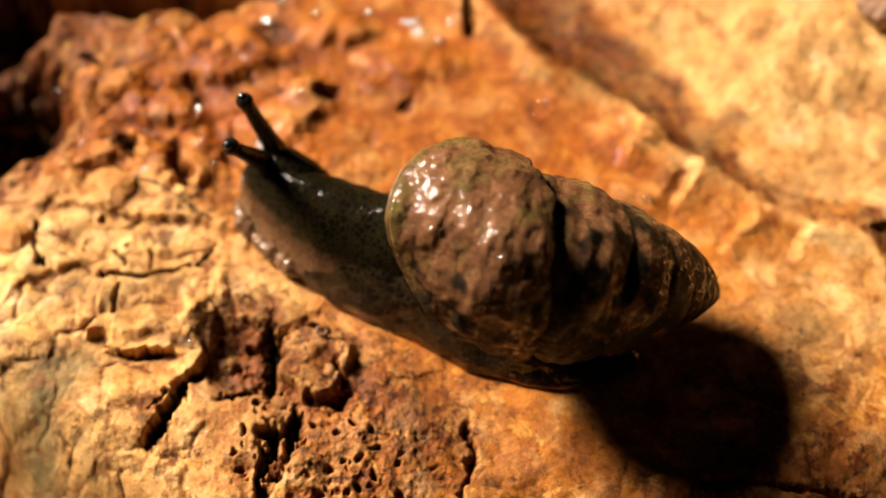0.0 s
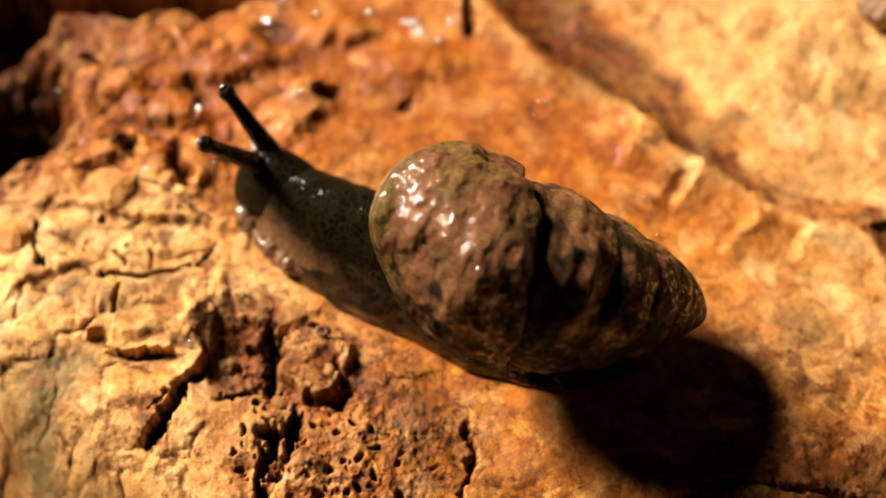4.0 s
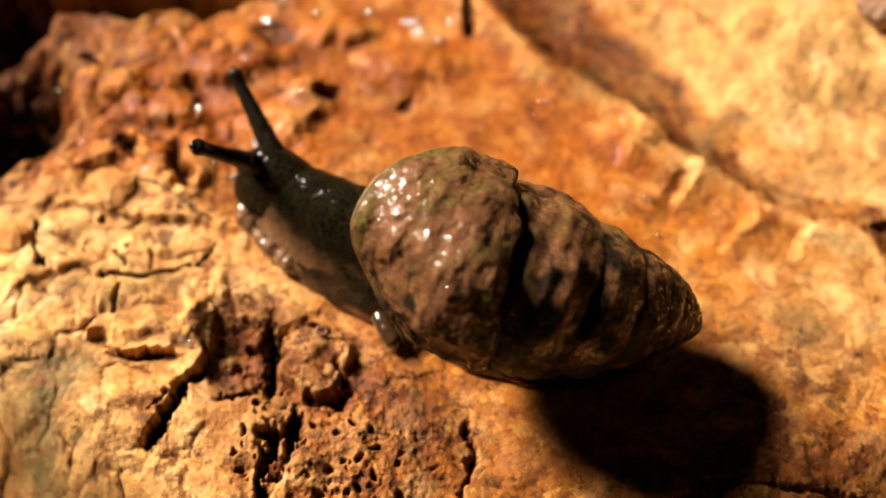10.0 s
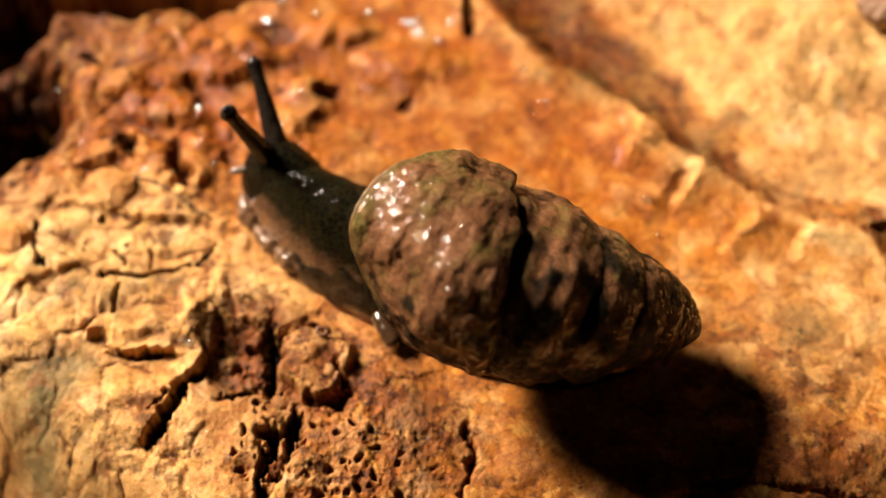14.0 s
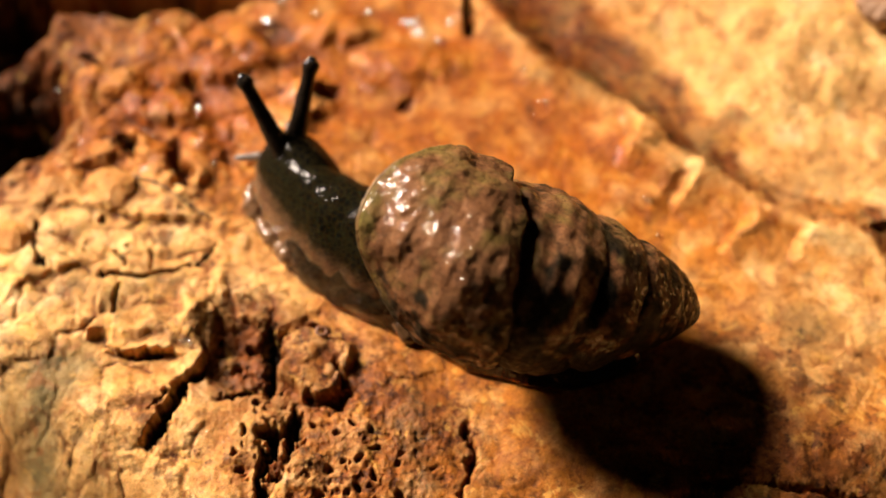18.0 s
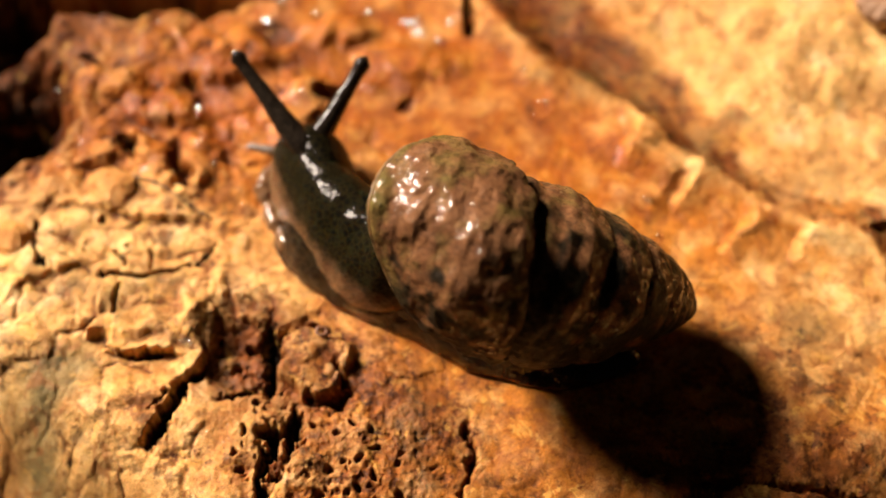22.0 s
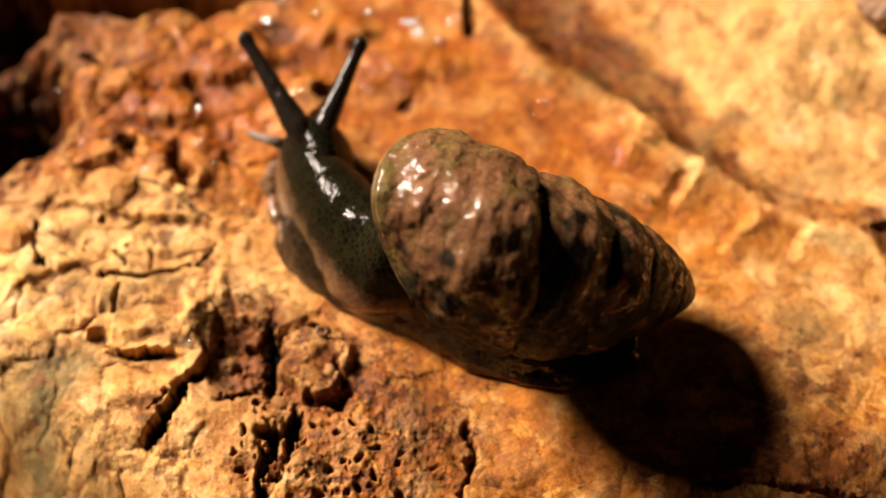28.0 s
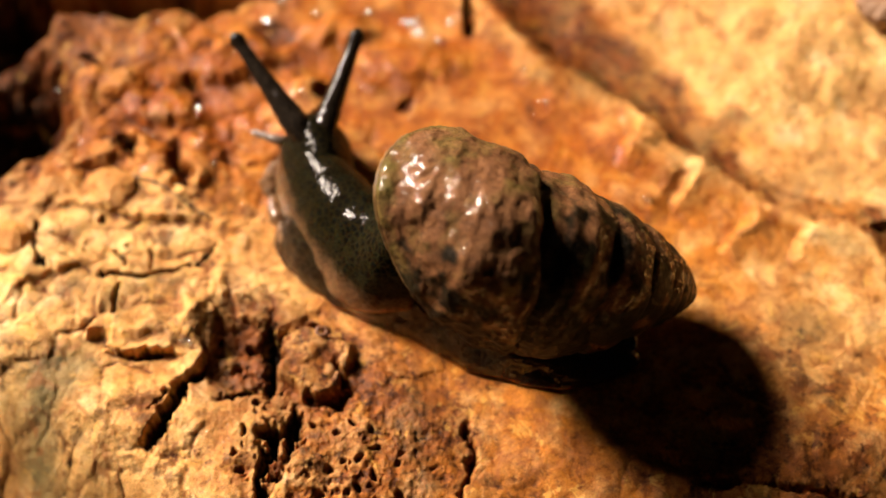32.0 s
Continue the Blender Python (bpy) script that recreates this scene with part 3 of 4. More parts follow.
    for at, rx, ry, k, turn in (((-18.00, 2.60), 1.3, 0.8, 0.4, 0), ((-15.37, -2.16), 0.9, 0.9, 0.25, 0), ((-2.14, 8.28), 0.35, 1.3, 0.35, 10),
                                ((-0.99, 7.48), 0.3, 1.0, 0.3, 5), ((-6.80, 9.75), 1.6, 0.5, 0.3, 20), ((1.89, 5.91), 0.8, 1.6, 0.25, -25), ((3.68, 7.16), 0.3, 0.8, 0.4, 0),
                                ((-3.58, 5.60), 1.0, 0.5, 0.3, -20), ((-2.10, -5.77), 1.6, 1.0, 0.3, -40), ((-0.53, -7.73), 1.2, 1.4, 0.3, 0), ((-10.98, -4.25), 1.4, 0.5, 0.3, 5)):
        tint(CRUST_SHADE, at, rx, ry, k, turn)
    tint(GREEN, (-11.73, -1.62), 1.6, 0.8, 0.35)
    tint(GREEN, (16.73, 0.31), 1.0, 0.8, 0.5)
    tint(GREEN, (13.47, 6.84), 0.7, 0.6, 0.6)
    tint(GREEN, (14.77, -3.48), 1.3, 1.0, 0.35)
    tint(GREEN, (-15.07, -5.77), 1.6, 1.1, 0.6, 40)
    tint(CRUST_SHADE, (-15.29, -6.52), 1.0, 1.6, 0.3, 30)
    tint(GREEN, (-15.57, -9.61), 1.0, 1.8, 0.5, 10)
    tint(GREEN, (-16.53, -7.73), 1.3, 2.0, 0.5)
    tint(GREEN, (-13.64, -9.61), 0.8, 1.6, 0.4)
    tint(GREEN, (-13.22, -2.69), 0.9, 1.0, 0.4)
    tint(GREEN, (7.01, 8.12), 2.4, 0.7, 0.4, -35)
    tint(WET, (-2.16, 9.75), 13, 6, 0.9)
    tint(WET, (-3.85, -0.80), 4.5, 2.6, 0.6, -35)
    tint(WET, (-14.59, 6.22), 6, 4, 0.45)
    tint(WET, (8.90, 3.18), 6, 4, 0.5)
    tint(WET, (10.10, -8.92), 5, 1.5, 0.5)
    mottle = smooth(0.0, 0.5, fbm(GX, GY, 1.5, 6, 111, 0.65)) * blob((13.44, -8.21), 8, 5, 0, 0.5)
    CRUST_SHADE += 0.7 * mottle
    CRUST_SHADE += 0.4 * smooth(0.05, 0.4, fbm(GX, GY, 0.9, 6, 113, 0.7)) * blob((-0.53, -6.52), 4.5, 4.0, 0, 0.5)
    CRUST_SHADE += 0.7 * rough * smooth(0.0, 0.5, fbm(GX, GY, 1.0, 6, 151, 0.7)) * smooth(-0.3, 0.3, fbm(GX, GY, 3.0, 2, 153))
    spots = smooth(0.15, 0.55, fbm(GX, GY, 0.8, 4, 71))
    CRUST_SHADE += 0.25 * spots * smooth(-0.1, 0.5, fbm(GX, GY, 4, 2, 75))
    PALE += 0.5 * smooth(-0.1, 0.6, fbm(GX, GY, 2.2, 5, 81)) - 0.25 * smooth(0.0, 0.6, fbm(GX, GY, 1.5, 4, 83))
    GREEN += 0.18 * smooth(0.3, 0.7, fbm(GX, GY, 2.6, 4, 87))
    tint(WET, (-8.02, -7.25), 9, 5, 0.35)
    WET *= 0.6 + 0.4 * smooth(-0.3, 0.3, fbm(GX, GY, 1.2, 3, 91))
    # the near edge slopes away from the lamp, and the boulder falls away outside
    lean = np.clip(-(GY + 5) + 0.35 * GX, 0, 14)
    Z -= 0.012 * lean ** 2 * (1 - blob((8.04, -7.49), 10, 4, 0, 0.5))
    r = np.hypot(GX, GY)
    Z -= 0.02 * np.maximum(r - 24, 0) ** 1.7

    # small hollows turn darker brown, and the proud grains paler
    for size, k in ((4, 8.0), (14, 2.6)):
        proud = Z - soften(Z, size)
        CRUST_SHADE += np.clip(-k * proud * (0.3 + 0.7 * rough) - 0.05, 0, 0.6)
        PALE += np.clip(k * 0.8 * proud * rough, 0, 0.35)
    ny, nx = GX.shape
    co = np.stack([GX, GY, Z], -1).reshape(-1, 3) * MM
    me = bpy.data.meshes.new("rock")
    k = (np.arange(ny - 1)[:, None] * nx + np.arange(nx - 1)[None]).ravel()
    quads = np.stack([k, k + 1, k + nx + 1, k + nx], 1).ravel()
    me.vertices.add(len(co))
    me.vertices.foreach_set("co", co.ravel())
    me.loops.add(len(quads))
    me.loops.foreach_set("vertex_index", quads)
    me.polygons.add(len(k))
    me.polygons.foreach_set("loop_start", np.arange(len(k)) * 4)
    me.polygons.foreach_set("use_smooth", np.ones(len(k), bool))
    me.update(calc_edges=True)
    for name, v in (("pale", PALE), ("crust_shade", CRUST_SHADE), ("green", GREEN), ("wet", WET), ("deep_shade", DEEP_SHADE)):
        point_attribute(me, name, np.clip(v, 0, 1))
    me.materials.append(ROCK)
    ob = new("ground", me)
    tagged(ob, "wet ochre limestone rock with cracks and pores", "rock", kind="structure")
    return ob


def ground_at(x, y):
    j, i = np.searchsorted(GX[0], x), np.searchsorted(GY[:, 0], y)
    return float(Z[i, j])


ground = build_rock()


# ---------- the snail ----------
snail = tagged(new("snail"), "land snail with a mud-crusted brown conical shell, crawling on wet rock", "snail")

GROWTH, SUTURE = 1.58, 7.0        # growth from whorl to whorl; the last suture's distance from the apex
SHELL_SIZE = 0.915
SHELL_LONG, WIDEST = 11.5, 9.4     # apex to the origin in the mouth's middle; apex to the widest place


def shell_radius(d, th):
    """Radius of the shell d mm from its apex at the angle th round its axis, and its place in the whorl (0 and 1: the sutures)."""
    if d < WIDEST:
        e = 4.75 * (1 - (1 - d / WIDEST) ** 1.7) ** 0.66
    else:
        e = 4.75 * (1 - 0.028 * ((d - WIDEST) / 1.9) ** 1.5)
    turns = math.log(SUTURE / max(d, 0.05)) / math.log(GROWTH) - (th / (2 * math.pi)) % 1.0 + 0.78 + 0.16 * noise.noise((math.cos(th) * 2.2, math.sin(th) * 2.2, d * 0.25)) + 0.05 * noise.noise((math.cos(th) * 6, math.sin(th) * 6, d * 0.6))
    deg = math.degrees(th)
    turns += 0.19 * math.exp(-((deg - 95) / 50) ** 2) * min(1, max(0, (d - 7) / 2))    # the last suture climbs over the top
    if turns < 0:                  # the last whorl, in front of the last suture
        ph = min(1.0, -turns * 0.55)
        bulge = 1.0 + 0.075 * math.cos(th - radians(80)) * math.exp(-((ph - 0.22) / 0.2) ** 2) - 0.06 * (0.38 + 0.62 * max(0, math.cos(th - radians(80)))) * max(0, 1 - ph / 0.24) ** 2
        crest = (0.10 + 0.30 * noise.noise((th * 2.5, 4.1, 0.3))) * math.exp(-((ph - 0.06) / 0.045) ** 2)
    else:
        ph = turns % 1.0
        bulge = 0.965 - 0.085 * max(0.4, 1 - 0.22 * turns) * abs(2 * ph - 1) ** 2.2
        crest = 0.0
    bulge -= 0.075 * max(0, math.cos(th - radians(235))) * (turns < 0)
    lop = 1 + 0.33 * math.cos(th - radians(189)) * min(1, d / 4) * min(1, max(0, (14.5 - d) / 3))   # the whorls hang to one side of the axis
    step = 0.85 * math.exp(-((deg - 52) / 42) ** 2) * max(0, 1 - turns / 0.5) * min(1, max(0, (turns + 0.02) / 0.06))    # the whorl before lies lower
    knob = 0.38 * math.exp(-((th - radians(78)) / 0.45) ** 2) * math.exp(-((turns - 0.10) / 0.09) ** 2)
    # a shoulder above a steep flank
    fall = min(1, max(0, (deg - 122) / 105))
    shoulder = 1 + 0.155 * math.exp(-((deg - 126) / 34) ** 2) - 0.2 * fall * fall * (3 - 2 * fall) * min(1, max(0, (350 - deg) / 60))
    return (e * bulge + crest + knob - step) * lop * shoulder, turns, ph


def mouth_edge(th):
    """How far from the apex the oblique mouth cuts the shell at the angle th: farthest over the neck, back on both flanks."""
    end = 10.0 + 4.9 * math.cos(th - radians(103)) + 1.25 * math.cos(2 * (th - radians(158)))
    deg = math.degrees(th)
    end += 0.5 * math.exp(-((deg - 93) / 30) ** 2) - 0.25 * math.exp(-((deg - 150) / 17) ** 2)
    return 9.2 + 0.7 * math.log(1 + math.exp((end - 9.2) / 0.7))


def build_shell():
    rows, sides = 360, 400
    verts, faces, band, green, edge = [], [], [], [], []
    for k in range(rows + 3):
        for i in range(sides):
            th = 2 * math.pi * i / sides          # 0: far side (y), a quarter turn: up
            end = mouth_edge(th)
            f = min(1.0, (k + 0.5) / rows)
            d = end * f ** 1.25
            r, turns, ph = shell_radius(d, th)
            r *= 1 - 0.04 * max(0, (f - 0.92) / 0.08) ** 2   # the mouth's edge draws in
            p = Vector((SHELL_LONG - d, r * math.cos(th), r * math.sin(th)))
            last = 1 - min(1, max(0, (turns + 0.25) / 0.5))
            size = min(1, d / 6)
            rough = (0.12 + 0.12 * last) * noise.fractal(p * 0.5, 0.9, 2.1, 4) + (0.014 + 0.022 * last) * noise.fractal(p * 1.7, 0.7, 2.0, 4) + (0.005 + 0.007 * last) * noise.fractal(p * 4.0, 0.6, 2.0, 4)
            rib = 0.030 * min(1, d / 6) * math.sin(d * 7.5 + 2.2 * math.sin(th) + 3 * noise.noise(p * 0.5)) * (1 - last) + 0.03 * math.sin(d * 4.2 + 1.5 * math.cos(th) + 2.5 * noise.noise(p * 0.6)) * last
            r += (rough + rib) * (0.25 + 0.75 * size)
            x = SHELL_LONG - d
            if k >= rows:                          # the edge turns in
                r -= (0.22, 0.45, 0.6)[k - rows]
                x += (-0.05, 0.15, 1.2)[k - rows]
            v = (x * SHELL_SIZE, r * math.cos(th) * SHELL_SIZE, r * math.sin(th) * SHELL_SIZE)
            verts.append(v)
            if k == rows:
                edge.append(v)
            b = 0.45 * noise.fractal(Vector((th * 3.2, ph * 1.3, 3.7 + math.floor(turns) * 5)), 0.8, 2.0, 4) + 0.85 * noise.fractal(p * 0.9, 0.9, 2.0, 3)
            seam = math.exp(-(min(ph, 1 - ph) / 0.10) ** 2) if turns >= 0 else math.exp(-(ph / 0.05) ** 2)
            soil_shade = max(0, math.cos(th - radians(215)))              # dark soil patches and painted shade on the lower near side
            young = min(1, max(0, b * 2.0 + 0.42 + 1.6 * soil_shade)) * (1 - last)
            old = min(1, max(0, (b - 0.72 + 1.6 * soil_shade) * 2.4)) * last
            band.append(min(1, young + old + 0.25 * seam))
            rim = max(0, 1 - (end - d) / 0.9)
            green.append(min(1, max(0, 0.9 * noise.fractal(p * 0.7 + Vector((9, 2, 1)), 0.8, 2, 4) - 0.1 + 0.45 * rim * max(0, math.cos(th - radians(100))) + 0.5 * math.exp(-((end - d) / 1.6) ** 2 - ((math.degrees(th) - 70) / 40) ** 2))))
    n = rows + 3
    for k in range(n - 1):
        for i in range(sides):
            j = (i + 1) % sides
            faces.append((k * sides + i, (k + 1) * sides + i, (k + 1) * sides + j, k * sides + j))
    faces.append(tuple(range(sides)))
    me = mesh_from("shell", verts, faces, SHELL)
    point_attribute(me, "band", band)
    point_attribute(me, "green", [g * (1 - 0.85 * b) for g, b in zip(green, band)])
    return me, edge[::4] + edge[:1]


shell_mesh, LIP_EDGE = build_shell()
shell = part("shell", shell_mesh, snail, "mud-crusted brown shell with dark streaks and wet glints")
part("lip", tube("lip", LIP_EDGE, [0.02 + 0.055 * max(0, math.cos(2 * math.pi * k / len(LIP_EDGE) - radians(105))) for k in range(len(LIP_EDGE))], LIP, 10, 0.5), shell, "thin yellowish horn lip")

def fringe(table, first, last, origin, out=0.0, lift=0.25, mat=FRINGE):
    """The beaded wet edge of the sole on its near side."""
    count = 260
    rows = rings(table, count)
    tang = np.gradient(rows[:, :3], axis=0)
    path = []
    for k in range(int(count * first), int(count * last)):
        x, y, z, w, h, e = rows[k]
        t = tang[k] / np.linalg.norm(tang[k][:2])
        side = w + e + out
        path.append((x - t[1] * side - origin[0], y + t[0] * side - origin[1], lift))
    n = len(path)
    radii = [0.34 * min(1, 0.3 + 6 * min(k, n - 1 - k) / n) * (1 + 0.22 * noise.noise((k * 0.11, 1, 2)) + 0.5 * noise.noise((k * 0.037, 4, 7))) for k in range(n)]
    return tube("sole_edge", path, radii, mat, 14, 0.3)


# the foot lies still under the shell; the neck and the head turn on it
FOOT_FROM = [
    (*(-6.80, 1.50), 0, 0.5, 0.3, 0.0), (*(-6.06, 1.01), 0, 1.5, 1.2, 0.1), (*(-4.35, 0.08), 0, 2.15, 2.2, 0.15), (*(-2.20, -0.94), 0, 2.4, 3.0, 0.2),
    (*(-0.09, -2.02), 0, 2.3, 3.0, 0.25), (*(2.20, -3.35), 0, 2.3, 2.4, 0.25), (*(4.89, -4.56), 0, 1.8, 1.5, 0.2), (*(6.4, -4.95), 0, 1.2, 0.8, 0.15),
    (*(7.4, -5.1), 0, 0.6, 0.4, 0.05), (*(7.8, -5.1), 0, 0.2, 0.15, 0.0)]
foot = part("foot", loft("foot", FOOT_FROM, SKIN_FOOT, 90, 56), snail, "glossy brown foot with a wet edge")

part("sole_edge", fringe(FOOT_FROM, 0.25, 0.96, (0, 0), -0.1, mat=FOLD), foot, "wet dark edge of the sole")

FOLD_PATH = rings([(*(-2.69, -3.17), 0.44), (*(-2.49, -3.59), 0.46), (*(-2.26, -4.06), 0.46), (*(-2.02, -4.5), 0.42), (*(-1.8, -4.87), 0.3)], 24)
FOLD_AT = FOLD_PATH[12].copy()
FOLD_PATH = FOLD_PATH - FOLD_AT
swell = [min(1, 0.2 + 5 * min(k, 23 - k) / 23) for k in range(24)]
fold = part("foot_fold", tube("foot_fold", FOLD_PATH, [0.36 * q for q in swell], FOLD, 14, 0.15), foot, "glossy wet fold of the foot")
for off in (0.3, 0.52):
    part("crease", tube("crease", FOLD_PATH + np.array([off, off * 0.5, 0.12]), [0.1 * q for q in swell], FOLD, 10, 0.3), fold, "thin wet crease beside the fold")

PIVOT = (-3.40, 0.03)
NECK_FROM = [(*(0.38, -0.80), 1.4, 1.6, 2.9, 0.0), (*(-1.03, -0.58), 0.8, 2.4, 4.0, 0.0), (*(-2.45, -0.25), 0.25, 2.5, 3.5, 0.05), (*(-4.13, 0.48), 0.1, 2.35, 3.5, 0.3),
             (*(-5.59, 1.30), 0.05, 2.0, 3.4, 0.5), (*(-6.84, 2.07), 0.0, 1.6, 3.15, 0.55), (*(-7.72, 2.60), 0.0, 1.2, 2.7, 0.5), (*(-8.35, 2.95), 0.0, 0.6, 1.6, 0.15)]
neck = part("neck", loft("neck", [(x - PIVOT[0], y - PIVOT[1], z, w, h, e) for x, y, z, w, h, e in NECK_FROM], SKIN_NECK, 80, 64, ridge=0.12, knobs=0.012, rise=0.9, far=0.2), snail,
            "dark mosaic skin with a pale net")
neck.location = (PIVOT[0] * MM, PIVOT[1] * MM, 0)


part("sole_edge", fringe(NECK_FROM, 0.45, 0.99, PIVOT, -0.2, 0.34), neck, "wet brown edge of the sole")


def build_head():
    """A blunt snout; x forwards, the eye tentacles stand at the origin."""
    table = [(-3.0, 0, -1.8, 0.7, 1.5, 0.0), (-1.9, 0, -1.8, 1.3, 2.3, 0.0), (-0.7, 0, -1.9, 1.5, 2.55, 0.0), (0.2, 0, -2.0, 1.45, 2.5, 0.0),
             (0.9, 0, -2.2, 1.15, 2.0, 0.05), (1.4, 0, -2.4, 0.75, 1.2, 0.05), (1.65, 0, -2.4, 0.25, 0.4, 0.0)]
    return loft("head", table, SKIN_HEAD, 40, 40, 0.2, 0.012)


head = part("head", build_head(), snail, "rounded black snout")


def build_tentacle(long):
    n = 40
    path = [(0, 0, -long + long * k / (n - 1)) for k in range(n)]
    radii = []
    for k in range(n):
        f = k / (n - 1)
        r = 0.46 * (1 - f) ** 1.5 * min(1, 0.25 + 4 * f) + 0.25 + 0.10 * math.exp(-((f - 0.955) / 0.05) ** 2)
        radii.append(r * math.sqrt(max(0.02, 1 - max(0, (f - 0.94) / 0.06) ** 2)))
    return tube("tentacle", path, radii, SKIN_TENTACLE, 20, 0.10)


def build_ball(name, r, mat, squash=1.0):
    bm = bmesh.new()
    bmesh.ops.create_icosphere(bm, subdivisions=3, radius=r * MM)
    for v in bm.verts:
        v.co.z *= squash
    me = bpy.data.meshes.new(name)
    bm.to_mesh(me)
    bm.free()
    me.materials.append(mat)
    me.polygons.foreach_set("use_smooth", [True] * len(me.polygons))
    return me


TENTACLE = build_tentacle(6.0)
EYEBALL = build_ball("eye", 0.22, EYE)
tentacles = []
for _ in range(2):
    t = part("tentacle", TENTACLE, snail, "slim black eye tentacle with a knobbed tip")
    e = part("eye", EYEBALL, t, "glossy black eye")
    e.location = (0, 0, -0.17 * MM)
    tentacles.append(t)
feelers = []
FEELER_MESH = tube("feeler", [(0, 0, -1.6), (0, 0, -1.0), (0, 0, -0.5), (0, 0, -0.15), (0, 0, 0)], [0.26, 0.2, 0.15, 0.14, 0.06], FEELER, 12, 0.1)
for _ in range(2):
    feelers.append(part("feeler", FEELER_MESH, snail, "short pale feeler"))


# ---------- loose bits on the rock ----------
def stone(name, at, size, turn, seed, label, sink=0.3, mat=None):
    """A broken chip: a clipped, roughened block."""
    bm = bmesh.new()
    bmesh.ops.create_icosphere(bm, subdivisions=5, radius=1)
    rng = random.Random(seed)
    cuts = [(Vector((rng.uniform(-1, 1), rng.uniform(-1, 1), rng.uniform(-0.3, 1))).normalized(), rng.uniform(0.5, 0.82)) for _ in range(16)]
    for v in bm.verts:
        for nrm, off in cuts:
            over = v.co.dot(nrm) - off
            if over > 0:
                v.co -= nrm * over * 0.9
        v.co += v.co.normalized() * (0.09 * noise.fractal(v.co * 2.5 + Vector((seed, 0, 0)), 0.6, 2, 4) + 0.05 * noise.fractal(v.co * 9.0, 0.6, 2, 3))
        v.co = Vector((v.co.x * size[0], v.co.y * size[1], v.co.z * size[2])) * MM
    me = bpy.data.meshes.new(name)
    bm.to_mesh(me)
    bm.free()
    me.materials.append(mat or ROCK)
    me.polygons.foreach_set("use_smooth", [True] * len(me.polygons))
    n = len(me.vertices)
    point_attribute(me, "pale", [0.5] * n)
    point_attribute(me, "wet", [0.3] * n)
    ob = tagged(new(name, me), label, "stone", "chips on the rock")
    ob.matrix_world = pose(at[0] * MM, at[1] * MM, (ground_at(*at) + size[2] * sink) * MM, 0, 0, turn)
    return ob


stone("rock_chip", (-14.13, 3.18), (1.5, 1.1, 0.5), -20, 8, "smooth pale yellow nodule of limestone", 0.1)
stone("grey_stone", (20.61, 12.46), (2.2, 2.6, 1.6), 30, 21, "smooth grey-brown stone at the edge of the slab", mat=GREYSTONE)
stone("rock_chip", (-17.86, 0.31), (1.0, 1.2, 0.5), 10, 15, "orange weathered block beside a crack")


def drop(at, r, seed):
    """A shallow bead of water clinging to a facet that faces the lamp."""
    rng = random.Random(seed)
    ob = tagged(new("water_drop", build_ball("water_drop", r * 0.9, WATER, 0.16)), "clear shallow water bead on wet rock", "water drop", "water drops")
    aim = Vector((-0.36 + rng.uniform(-0.05, 0.05), -0.15 + rng.uniform(-0.05, 0.05), 0.92))
    ob.matrix_world = Matrix.Translation((at[0] * MM, at[1] * MM, (ground_at(*at) + 0.12) * MM)) @ aim.to_track_quat("Z", "Y").to_matrix().to_4x4()


for k, (at, r) in enumerate((
        ((-1.37, 12.53), 0.42), ((-1.10, 11.84), 0.36), ((-1.79, 12.46), 0.22), ((0.37, 12.46), 0.26), ((-8.22, 12.40), 0.28), ((-7.59, 13.30), 0.22), ((-5.92, 12.81), 0.24),
        ((-17.85, 9.55), 0.26), ((-10.89, 7.22), 0.20), ((-10.79, 6.91), 0.16), ((-10.55, 5.17), 0.20), ((-9.95, 4.08), 0.16), ((4.41, 7.73), 0.22),
        ((4.07, 6.78), 0.11), ((3.63, 9.55), 0.14), ((8.66, 2.54), 0.22), ((9.00, 0.81), 0.14),
        ((-10.47, -4.41), 0.22), ((-10.16, -4.56), 0.17), ((-3.55, 13.16), 0.24), ((-0.24, 11.36), 0.26), ((-6.29, 7.86), 0.16), ((-16.61, 4.62), 0.16), ((12.34, 11.77), 0.2))):
    drop(at, r, k)


def build_rootlet():
    pts = rings([(*(-13.93, 3.93), 0), (*(-12.81, 3.33), 0), (*(-11.72, 2.71), 0), (*(-10.81, 2.01), 0), (*(-9.86, 1.44), 0)], 40)
    for p in pts:
        p[2] = ground_at(p[0], p[1]) + 0.06
    pts[:, 2] = np.convolve(np.pad(pts[:, 2], 4, "edge"), np.ones(9) / 9, "valid")
    return tube("rootlet", pts, [0.05] * 40, ROOT, 8, 0.3)


tagged(new("rootlet", build_rootlet()), "thin dark rootlet lying across the rock", "root")


def build_husk():
    pts = [(0.26 * math.cos(a) * (1 - 0.05 * a), 0.22 * math.sin(a) * (1 - 0.05 * a), 0.02 * a) for a in np.linspace(0, 8.5, 50)]
    return tube("seed_husk", pts, [0.13 * (1 - 0.5 * k / 50) for k in range(50)], HUSK, 10, 0.2)


husk = tagged(new("seed_husk", build_husk()), "tiny curled brown husk on the rock", "husk")
_at = (-4.81, -4.20)
husk.location = (_at[0] * MM, _at[1] * MM, (ground_at(*_at) + 0.1) * MM)


